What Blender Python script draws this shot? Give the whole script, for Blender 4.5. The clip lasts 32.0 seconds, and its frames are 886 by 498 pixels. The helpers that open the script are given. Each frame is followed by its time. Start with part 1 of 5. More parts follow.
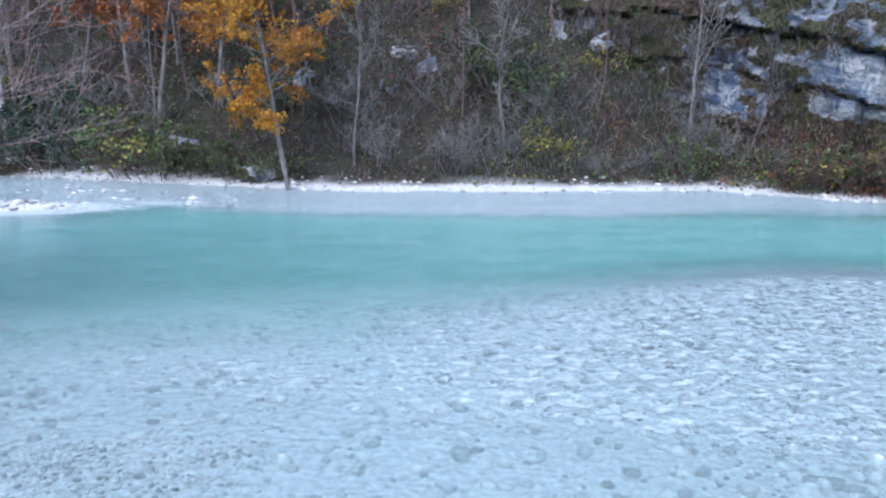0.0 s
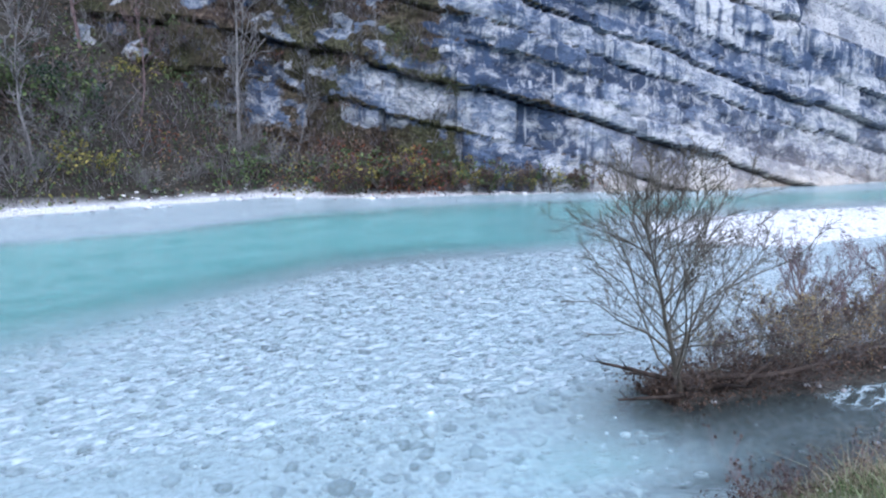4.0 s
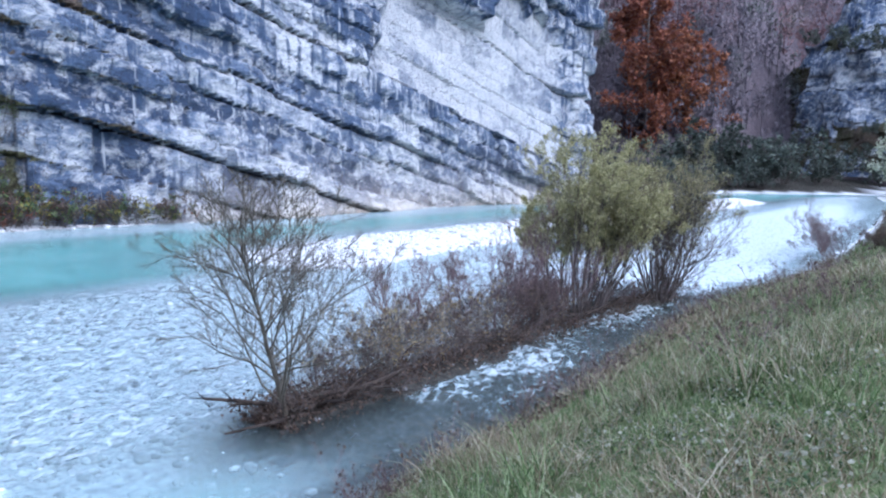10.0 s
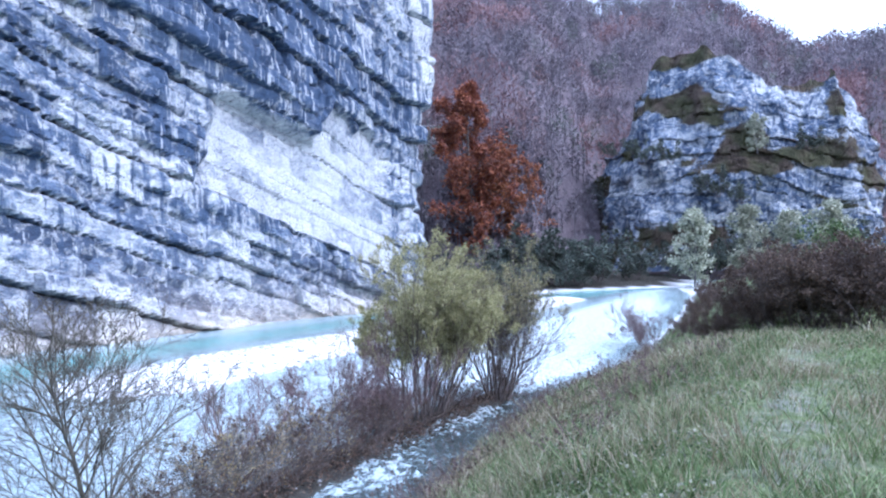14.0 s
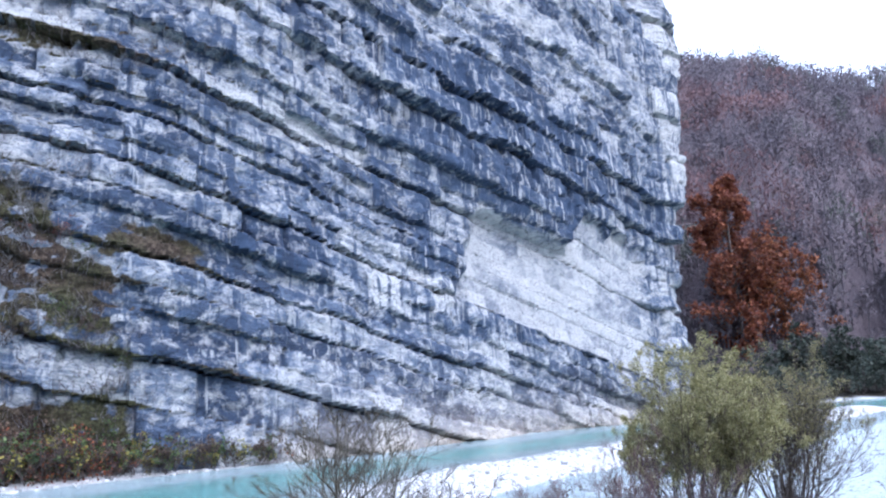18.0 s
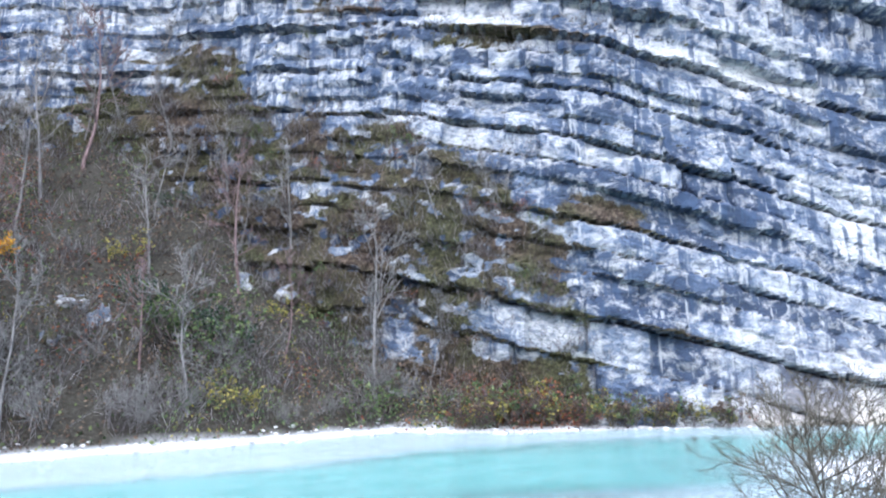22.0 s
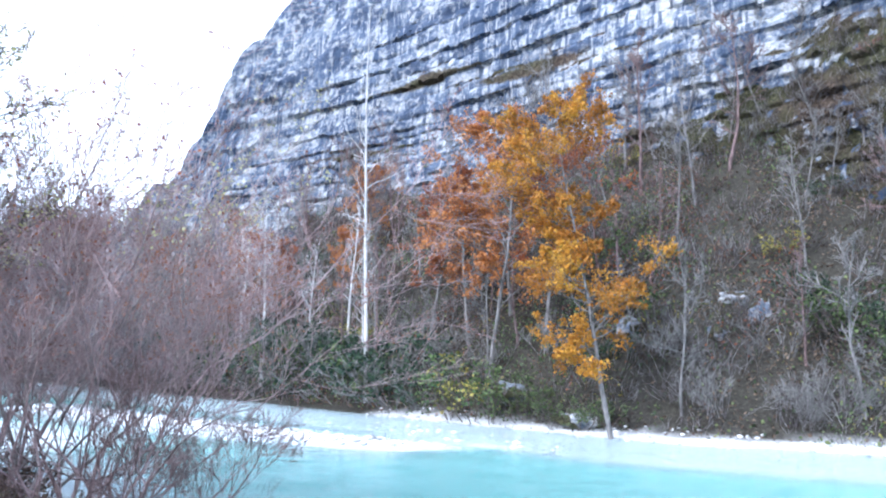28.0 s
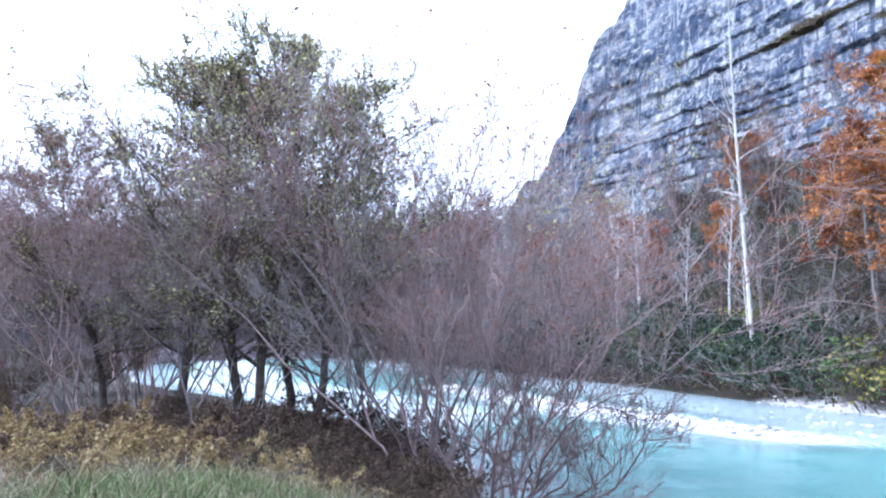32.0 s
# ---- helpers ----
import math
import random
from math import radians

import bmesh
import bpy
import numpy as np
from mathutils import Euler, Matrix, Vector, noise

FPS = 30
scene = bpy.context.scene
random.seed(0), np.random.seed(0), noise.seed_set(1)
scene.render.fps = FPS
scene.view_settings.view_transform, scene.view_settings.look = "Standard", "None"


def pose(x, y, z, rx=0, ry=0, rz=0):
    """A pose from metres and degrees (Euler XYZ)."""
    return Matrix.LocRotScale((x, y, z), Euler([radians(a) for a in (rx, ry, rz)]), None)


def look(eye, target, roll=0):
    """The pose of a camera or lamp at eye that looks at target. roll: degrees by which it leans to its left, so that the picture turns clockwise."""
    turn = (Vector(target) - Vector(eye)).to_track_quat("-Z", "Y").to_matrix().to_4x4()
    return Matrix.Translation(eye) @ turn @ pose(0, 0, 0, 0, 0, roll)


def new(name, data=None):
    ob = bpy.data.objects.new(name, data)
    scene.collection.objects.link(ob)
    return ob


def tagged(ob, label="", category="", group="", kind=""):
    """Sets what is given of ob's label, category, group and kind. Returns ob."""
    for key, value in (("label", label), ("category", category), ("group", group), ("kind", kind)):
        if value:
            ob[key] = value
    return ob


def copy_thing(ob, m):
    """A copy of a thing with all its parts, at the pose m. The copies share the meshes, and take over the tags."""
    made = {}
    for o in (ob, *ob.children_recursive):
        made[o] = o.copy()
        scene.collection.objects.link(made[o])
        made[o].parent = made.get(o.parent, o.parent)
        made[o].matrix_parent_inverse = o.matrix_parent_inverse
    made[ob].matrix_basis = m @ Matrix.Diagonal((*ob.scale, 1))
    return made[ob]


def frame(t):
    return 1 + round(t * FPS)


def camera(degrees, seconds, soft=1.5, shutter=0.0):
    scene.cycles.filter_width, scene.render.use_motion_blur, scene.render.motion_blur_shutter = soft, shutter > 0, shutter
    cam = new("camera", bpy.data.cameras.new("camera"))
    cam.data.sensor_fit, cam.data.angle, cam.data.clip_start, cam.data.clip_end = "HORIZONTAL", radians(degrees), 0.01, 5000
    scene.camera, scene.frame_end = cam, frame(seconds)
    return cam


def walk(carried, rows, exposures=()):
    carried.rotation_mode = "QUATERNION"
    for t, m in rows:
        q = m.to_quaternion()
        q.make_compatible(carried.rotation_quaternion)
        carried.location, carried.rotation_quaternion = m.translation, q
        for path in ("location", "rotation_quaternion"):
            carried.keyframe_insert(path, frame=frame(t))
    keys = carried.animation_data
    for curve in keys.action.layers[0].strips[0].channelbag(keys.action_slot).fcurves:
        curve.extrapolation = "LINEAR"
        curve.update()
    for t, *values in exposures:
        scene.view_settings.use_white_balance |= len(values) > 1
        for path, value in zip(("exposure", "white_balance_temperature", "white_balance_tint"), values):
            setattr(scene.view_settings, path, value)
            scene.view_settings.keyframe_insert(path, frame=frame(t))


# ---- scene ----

# Camera: stands on the bank, turning to the right, up, and back to the left.
EYE = (0.0, 0.0, 4.0)


def aim(yaw, pitch, roll):
    m = Matrix.Rotation(radians(yaw), 4, "Z") @ Matrix.Rotation(radians(90 + pitch), 4, "X") @ Matrix.Rotation(radians(roll), 4, "Z")
    return Matrix.Translation(EYE) @ m


cam = camera(63.21, 32.0, soft=2.2)
PATH = [
    (0.0, aim(-0.00, -11.14, 0.58)),
    (0.5, aim(-5.11, -10.83, -0.37)),
    (1.0, aim(-9.98, -10.03, -0.29)),
    (1.5, aim(-15.37, -10.13, -0.03)),
    (2.0, aim(-18.51, -10.34, -0.01)),
    (2.5, aim(-22.20, -10.84, 0.91)),
    (3.0, aim(-26.51, -10.96, -0.37)),
    (3.5, aim(-30.84, -10.64, -0.39)),
    (5.5, aim(-41.46, -9.01, 0.88)),
    (6.0, aim(-43.94, -8.98, 0.82)),
    (6.5, aim(-46.49, -8.79, 0.92)),
    (7.0, aim(-49.43, -8.68, 0.67)),
    (7.5, aim(-52.06, -8.73, 0.28)),
    (8.0, aim(-54.54, -8.57, 0.37)),
    (8.5, aim(-57.47, -8.08, 0.51)),
    (9.0, aim(-60.56, -7.80, 0.90)),
    (9.5, aim(-63.39, -7.62, 1.13)),
    (10.0, aim(-65.90, -7.42, 1.43)),
    (10.5, aim(-67.78, -7.38, 1.53)),
    (11.0, aim(-69.85, -7.24, 1.27)),
    (11.5, aim(-71.98, -6.95, 0.98)),
    (12.0, aim(-73.29, -6.10, 1.09)),
    (12.5, aim(-75.13, -5.61, 0.85)),
    (13.0, aim(-76.98, -3.84, 0.52)),
    (13.5, aim(-78.20, -1.15, -0.33)),
    (15.5, aim(-76.24, 7.51, -1.53)),
    (16.0, aim(-73.37, 8.71, -1.78)),
    (16.5, aim(-69.79, 9.46, -1.90)),
    (17.0, aim(-66.76, 10.28, -1.83)),
    (17.5, aim(-62.97, 10.66, -2.19)),
    (18.0, aim(-58.94, 10.45, -2.17)),
    (18.5, aim(-54.36, 9.98, -1.72)),
    (19.0, aim(-49.38, 9.39, -1.34)),
    (19.5, aim(-44.42, 8.87, -1.27)),
    (20.0, aim(-40.54, 8.79, -1.48)),
    (20.5, aim(-36.19, 9.00, -1.70)),
    (21.0, aim(-32.30, 8.94, -1.80)),
    (21.5, aim(-27.09, 8.42, -0.27)),
    (22.0, aim(-24.18, 8.32, -0.93)),
    (22.5, aim(-21.34, 8.26, -0.72)),
    (23.0, aim(-19.27, 8.17, -0.72)),
    (23.5, aim(-17.02, 8.26, -1.68)),
    (24.0, aim(-11.65, 8.42, -1.15)),
    (24.5, aim(-7.41, 8.57, -0.42)),
    (25.0, aim(-1.72, 8.50, -0.06)),
    (25.5, aim(2.76, 8.18, 0.58)),
    (27.5, aim(20.60, 7.49, 1.60)),
    (28.0, aim(25.15, 8.07, 0.65)),
    (28.5, aim(29.07, 8.43, 0.08)),
    (29.0, aim(32.77, 8.01, -0.15)),
    (29.5, aim(36.82, 7.65, -0.08)),
    (30.0, aim(40.82, 7.60, -0.53)),
    (30.5, aim(44.47, 7.68, -0.03)),
    (31.0, aim(47.41, 7.71, 0.23)),
    (31.5, aim(50.87, 7.44, -0.34)),
    (32.0, aim(54.18, 6.76, -0.16)),
]
EXPOSURES = [(0.0, 0.88, 5500, 15), (6.0, 0.88, 5350, 16), (9.0, 0.92, 5250, 16), (13.0, 1.40, 5000, 17), (16.0, 1.16, 5250, 18), (18.5, 1.06, 5450, 16), (21.0, 1.46, 5700, 13), (25.0, 1.80, 5700, 12), (28.0, 1.78, 5500, 12), (32.0, 1.62, 5350, 15)]
walk(cam, PATH, EXPOSURES)

# Light: the gorge lies in open shade under a bright, hazy late-autumn sky.
SUN_AZ, SUN_EL = 205.0, 42.0
world = bpy.data.worlds.new("world")
scene.world = world
world.use_nodes = True
wn = world.node_tree
sky = wn.nodes.new("ShaderNodeTexSky")
sky.sky_type = "NISHITA"
sky.sun_disc = False
sky.sun_elevation = radians(SUN_EL)
sky.sun_rotation = radians(SUN_AZ)
sky.air_density, sky.dust_density, sky.ozone_density = 1.0, 4.0, 1.0
wn.nodes["Background"].inputs[1].default_value = 0.15
haze = wn.nodes.new("ShaderNodeMix")  # thin bright cloud over the blue
haze.data_type = "RGBA"
haze.inputs[0].default_value = 0.72
haze.inputs[7].default_value = (7.6, 8.3, 9.4, 1)
wn.links.new(sky.outputs[0], haze.inputs[6])
wn.links.new(haze.outputs[2], wn.nodes["Background"].inputs[0])
sun = new("sun", bpy.data.lights.new("sun", "SUN"))
sun.data.energy, sun.data.angle, sun.data.color = 1.0, radians(30), (1.0, 0.96, 0.90)
sun.matrix_world = look((0, 0, 100), (-100 * math.sin(radians(SUN_AZ)), -100 * math.cos(radians(SUN_AZ)), 100 - 100 * math.tan(radians(SUN_EL))))


# ---------------------------------------------------------------- materials
def mat(name, rough=0.8, spec=0.3):
    m = bpy.data.materials.new(name)
    m.use_nodes = True
    b = m.node_tree.nodes["Principled BSDF"]
    b.inputs["Roughness"].default_value = rough
    b.inputs["Specular IOR Level"].default_value = spec
    return m, m.node_tree, b


def node(nt, kind, **kw):
    n = nt.nodes.new(kind)
    for k, v in kw.items():
        n.inputs[k].default_value = v
    return n


def ramp(nt, fac, stops):
    r = nt.nodes.new("ShaderNodeValToRGB")
    el = r.color_ramp.elements
    while len(el) < len(stops):
        el.new(0.5)
    for e, (p, c) in zip(el, stops):
        e.position, e.color = p, (*c, 1) if len(c) == 3 else c
    nt.links.new(fac, r.inputs[0])
    return r.outputs[0]


def mix(nt, fac, a, b, blend="MIX"):
    n = nt.nodes.new("ShaderNodeMix")
    n.data_type, n.blend_type = "RGBA", blend
    for sock, v in ((n.inputs[0], fac), (n.inputs[6], a), (n.inputs[7], b)):
        if isinstance(v, (int, float)):
            sock.default_value = v
        elif isinstance(v, tuple):
            sock.default_value = (*v, 1)
        else:
            nt.links.new(v, sock)
    return n.outputs[2]


def coords(nt, scale=(1, 1, 1)):
    c = nt.nodes.new("ShaderNodeTexCoord")
    m = nt.nodes.new("ShaderNodeMapping")
    m.inputs["Scale"].default_value = scale
    nt.links.new(c.outputs["Object"], m.inputs[0])
    return m.outputs[0]


def noise_tex(nt, vec, scale, detail=4.0, rough=0.6, dist=0.0):
    n = node(nt, "ShaderNodeTexNoise", Scale=scale, Detail=detail, Roughness=rough, Distortion=dist)
    nt.links.new(vec, n.inputs["Vector"])
    return n.outputs[0]


def bump(nt, b, height, strength=0.4, dist=0.05):
    n = node(nt, "ShaderNodeBump", Strength=strength, Distance=dist)
    nt.links.new(height, n.inputs["Height"])
    nt.links.new(n.outputs[0], b.inputs["Normal"])


def attr(nt, name):
    a = nt.nodes.new("ShaderNodeAttribute")
    a.attribute_name = name
    return a


def math_node(nt, op, a, b=0.0, c=0.0):
    n = nt.nodes.new("ShaderNodeMath")
    n.operation = op
    for sock, v in zip(n.inputs, (a, b, c)):
        if isinstance(v, (int, float)):
            sock.default_value = v
        else:
            nt.links.new(v, sock)
    return n.outputs[0]


def rock_material():
    """Limestone: blue-grey blocks, chalky crust, dark and white drip streaks, rust near the foot, moss on ledges."""
    m, nt, b = mat("limestone", 0.88, 0.2)
    mid = noise_tex(nt, coords(nt, (0.55, 0.55, 0.75)), 1.0, 5, 0.6, 0.5)
    fine = noise_tex(nt, coords(nt), 2.6, 8, 0.72)
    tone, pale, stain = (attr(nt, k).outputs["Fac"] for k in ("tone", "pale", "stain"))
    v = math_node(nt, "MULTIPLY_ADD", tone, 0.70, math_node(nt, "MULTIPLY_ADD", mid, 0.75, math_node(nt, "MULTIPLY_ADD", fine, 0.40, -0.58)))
    v = math_node(nt, "MULTIPLY_ADD", pale, 0.42, v)
    base = ramp(nt, v, [(0.12, (0.042, 0.060, 0.102)), (0.34, (0.102, 0.135, 0.200)), (0.52, (0.190, 0.212, 0.250)), (0.80, (0.46, 0.468, 0.47))])
    # thin cracks between blocks, and laminae along the beds
    lie = nt.nodes.new("ShaderNodeCombineXYZ")
    nt.links.new(attr(nt, "along").outputs["Fac"], lie.inputs[0])
    nt.links.new(attr(nt, "bed").outputs["Fac"], lie.inputs[1])

    def laid(scale):
        q = nt.nodes.new("ShaderNodeMapping")
        q.inputs["Scale"].default_value = (*scale, 1)
        nt.links.new(lie.outputs[0], q.inputs[0])
        return q.outputs[0]

    warp = nt.nodes.new("ShaderNodeVectorMath")
    warp.operation = "MULTIPLY_ADD"
    wn2 = node(nt, "ShaderNodeTexNoise", Scale=1.0, Detail=5.0, Roughness=0.65)
    nt.links.new(laid((0.5, 1.0)), wn2.inputs["Vector"])
    nt.links.new(wn2.outputs["Color"], warp.inputs[0])
    warp.inputs[1].default_value = (0.55, 0.40, 0)
    nt.links.new(laid((0.36, 1.05)), warp.inputs[2])
    cell = nt.nodes.new("ShaderNodeTexVoronoi")
    cell.feature, cell.voronoi_dimensions = "DISTANCE_TO_EDGE", "2D"
    cell.inputs["Randomness"].default_value = 0.85
    nt.links.new(warp.outputs[0], cell.inputs["Vector"])
    crack = ramp(nt, math_node(nt, "ADD", cell.outputs["Distance"], math_node(nt, "MULTIPLY_ADD", fine, 0.16, -0.08)), [(0.0, (0.85, 0.85, 0.85)), (0.045, (0, 0, 0))])
    lamina = noise_tex(nt, laid((0.30, 2.4)), 1.0, 6, 0.7, 0.2)
    base = mix(nt, math_node(nt, "MULTIPLY", math_node(nt, "SUBTRACT", 1.0, pale), 0.75), base, ramp(nt, math_node(nt, "MULTIPLY_ADD", lamina, 1.0, math_node(nt, "MULTIPLY_ADD", v, 0.9, -0.45)), [(0.20, (0.042, 0.060, 0.102)), (0.40, (0.112, 0.148, 0.215)), (0.55, (0.235, 0.26, 0.30)), (0.69, (0.53, 0.538, 0.54))]))
    # chalky crust, broken into flakes
    flake = noise_tex(nt, coords(nt, (1.0, 1.0, 1.3)), 0.95, 7, 0.70, 0.5)
    crust = ramp(nt, math_node(nt, "MULTIPLY_ADD", tone, 0.10, flake), [(0.52, (0, 0, 0)), (0.68, (0.75, 0.75, 0.75))])
    base = mix(nt, crust, base, (0.55, 0.55, 0.54))
    base = mix(nt, crack, base, (0.030, 0.032, 0.036))
    # drips: dark algae, then white lime, both running straight down
    drip = noise_tex(nt, coords(nt, (1.5, 1.5, 0.085)), 1.0, 5, 0.62, 0.15)
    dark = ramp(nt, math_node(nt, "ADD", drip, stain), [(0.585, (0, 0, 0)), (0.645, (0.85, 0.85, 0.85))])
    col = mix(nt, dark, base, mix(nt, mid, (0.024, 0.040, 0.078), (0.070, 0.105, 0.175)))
    lime = noise_tex(nt, coords(nt, (2.6, 2.1, 0.10)), 1.0, 4, 0.6, 0.1)
    white = ramp(nt, math_node(nt, "MULTIPLY_ADD", stain, 0.35, lime), [(0.625, (0, 0, 0)), (0.69, (0.7, 0.7, 0.7))])
    col = mix(nt, white, col, (0.46, 0.47, 0.475))
    col = mix(nt, math_node(nt, "MULTIPLY", mid, attr(nt, "warm").outputs["Fac"]), col, (0.60, 0.49, 0.36))
    big = noise_tex(nt, coords(nt, (0.2, 0.2, 0.2)), 1.0, 3)
    green = math_node(nt, "MULTIPLY_ADD", fine, 0.8, attr(nt, "moss").outputs["Fac"])
    moss = ramp(nt, green, [(0.76, (0, 0, 0)), (0.9, (1, 1, 1))])
    turf = ramp(nt, noise_tex(nt, coords(nt), 5.0, 6, 0.8), [(0.40, (0.016, 0.016, 0.010)), (0.52, (0.062, 0.062, 0.030)), (0.68, (0.17, 0.16, 0.09))])
    soil = ramp(nt, noise_tex(nt, coords(nt), 4.0, 6, 0.8), [(0.40, (0.018, 0.013, 0.011)), (0.52, (0.072, 0.052, 0.038)), (0.68, (0.19, 0.15, 0.115))])
    col = mix(nt, moss, col, mix(nt, ramp(nt, big, [(0.4, (0, 0, 0)), (0.6, (1, 1, 1))]), turf, soil))
    nt.links.new(col, b.inputs["Base Color"])
    bump(nt, b, math_node(nt, "MULTIPLY_ADD", crack, -0.5, noise_tex(nt, coords(nt), 3.2, 9, 0.70)), 0.9, 0.16)
    return m


def ground_material():
    m, nt, b = mat("earth", 0.95, 0.1)
    a = noise_tex(nt, coords(nt), 0.35, 6)
    c = noise_tex(nt, coords(nt), 6.0, 6, 0.7)
    litter = ramp(nt, c, [(0.3, (0.013, 0.012, 0.012)), (0.5, (0.040, 0.036, 0.032)), (0.7, (0.115, 0.102, 0.09))])
    grass = ramp(nt, c, [(0.3, (0.045, 0.06, 0.025)), (0.55, (0.12, 0.15, 0.06)), (0.75, (0.26, 0.26, 0.15))])
    col = mix(nt, attr(nt, "grass").outputs["Fac"], mix(nt, math_node(nt, 'MULTIPLY', a, 0.5), litter, (0.04, 0.04, 0.022)), grass)
    gravel = ramp(nt, noise_tex(nt, coords(nt), 9.0, 5, 0.7), [(0.3, (0.36, 0.365, 0.37)), (0.52, (0.66, 0.66, 0.655)), (0.7, (0.84, 0.84, 0.82))])
    col = mix(nt, attr(nt, "gravel").outputs["Fac"], col, gravel)
    trodden = math_node(nt, "MULTIPLY", attr(nt, "path").outputs["Fac"], ramp(nt, noise_tex(nt, coords(nt), 2.2, 5, 0.7), [(0.42, (0, 0, 0)), (0.56, (1, 1, 1))]))
    col = mix(nt, trodden, col, ramp(nt, c, [(0.3, (0.16, 0.15, 0.135)), (0.7, (0.36, 0.345, 0.32))]))
    nt.links.new(col, b.inputs["Base Color"])
    bump(nt, b, c, 0.8, 0.08)
    return m


def water_material():
    """Milky turquoise water: clear over the shallows, clouded with depth, white for foam on broken water and for
    painted sky glints.
    """
    m, nt, b = mat("water", 0.10, 0.5)
    d, f = attr(nt, "milk").outputs["Fac"], attr(nt, "foam_glint").outputs["Fac"]
    n1 = noise_tex(nt, coords(nt, (0.12, 0.5, 1)), 1.0, 4)
    deep = mix(nt, n1, (0.135, 0.352, 0.328), (0.22, 0.447, 0.422))
    deep = mix(nt, ramp(nt, d, [(0.30, (0, 0, 0)), (0.62, (1, 1, 1))]), (0.50, 0.675, 0.705), deep)
    b.inputs["IOR"].default_value = 1.33
    crest = noise_tex(nt, coords(nt, (1.7, 2.5, 1)), 2.4, 6, 0.7, 0.8)
    # one white for real foam and for sky glints painted into the colour
    foam_glint = ramp(nt, math_node(nt, "MULTIPLY_ADD", f, 0.42, crest), [(0.70, (0, 0, 0)), (0.90, (0.8, 0.8, 0.8))])
    nt.links.new(mix(nt, foam_glint, deep, (0.62, 0.66, 0.68)), b.inputs["Base Color"])
    nt.links.new(math_node(nt, "MULTIPLY_ADD", foam_glint, 0.6, 0.10), b.inputs["Roughness"])
    wv = noise_tex(nt, coords(nt, (1.4, 2.4, 1)), 2.4, 6, 0.62, 0.5)
    bump(nt, b, wv, 0.55, 0.10)
    t = nt.nodes.new("ShaderNodeBsdfTransparent")
    t.inputs[0].default_value = (0.87, 0.97, 0.98, 1)
    mx = nt.nodes.new("ShaderNodeMixShader")
    nt.links.new(math_node(nt, "MAXIMUM", d, foam_glint), mx.inputs[0])
    gl = node(nt, "ShaderNodeBsdfGlossy", Roughness=0.06)
    fr = node(nt, "ShaderNodeFresnel", IOR=1.33)
    clear = nt.nodes.new("ShaderNodeMixShader")
    for sock in (gl.inputs["Normal"], fr.inputs["Normal"]):
        nt.links.new(b.inputs["Normal"].links[0].from_socket, sock)
    nt.links.new(fr.outputs[0], clear.inputs[0])
    nt.links.new(t.outputs[0], clear.inputs[1])
    nt.links.new(gl.outputs[0], clear.inputs[2])
    nt.links.new(clear.outputs[0], mx.inputs[1])
    nt.links.new(b.outputs[0], mx.inputs[2])
    nt.links.new(mx.outputs[0], nt.nodes["Material Output"].inputs[0])
    return m


def leaf_material(name, dark, mid, light, rough=0.6):
    """Leaves: every leaf of its own shade, some light through them."""
    m, nt, b = mat(name, rough, 0.25)
    g = nt.nodes.new("ShaderNodeNewGeometry")
    shade = ramp(nt, g.outputs["Random Per Island"], [(0.0, dark), (0.5, mid), (1.0, light)])
    o = nt.nodes.new("ShaderNodeObjectInfo")
    h = nt.nodes.new("ShaderNodeHueSaturation")
    nt.links.new(math_node(nt, "MULTIPLY_ADD", o.outputs["Random"], 0.02, 0.488), h.inputs["Hue"])
    nt.links.new(math_node(nt, "MULTIPLY_ADD", o.outputs["Random"], 0.5, 0.75), h.inputs["Value"])
    nt.links.new(shade, h.inputs["Color"])
    nt.links.new(h.outputs[0], b.inputs["Base Color"])
    t = nt.nodes.new("ShaderNodeBsdfTranslucent")
    nt.links.new(h.outputs[0], t.inputs[0])
    mx = nt.nodes.new("ShaderNodeMixShader")
    mx.inputs[0].default_value = 0.3
    nt.links.new(b.outputs[0], mx.inputs[1])
    nt.links.new(t.outputs[0], mx.inputs[2])
    nt.links.new(mx.outputs[0], nt.nodes["Material Output"].inputs[0])
    return m


def bark_material(name, dark, light, scale=6.0):
    m, nt, b = mat(name, 0.9, 0.15)
    n = noise_tex(nt, coords(nt, (1, 1, 0.35)), scale, 6, 0.7)
    nt.links.new(ramp(nt, n, [(0.35, dark), (0.65, light)]), b.inputs["Base Color"])
    bump(nt, b, n, 0.5, 0.02)
    return m


def stone_material(name="river_stone", k=1.0, rough=0.6):
    m, nt, b = mat(name, rough, 0.4)
    g = nt.nodes.new("ShaderNodeNewGeometry")
    c = ramp(nt, g.outputs["Random Per Island"], [(0.0, (0.10, 0.105, 0.11)), (0.28, (0.34, 0.345, 0.35)), (0.6, (0.64, 0.64, 0.635)), (1.0, (0.88, 0.875, 0.86))])
    n = noise_tex(nt, coords(nt), 14.0, 5, 0.7)
    c = mix(nt, 1.0, c, (k, k, k), "MULTIPLY")
    nt.links.new(mix(nt, 0.35 * k, c, ramp(nt, n, [(0.3, (0.3, 0.3, 0.3)), (0.7, (0.8, 0.8, 0.78))])), b.inputs["Base Color"])
    bump(nt, b, n, 0.3, 0.02)
    return m


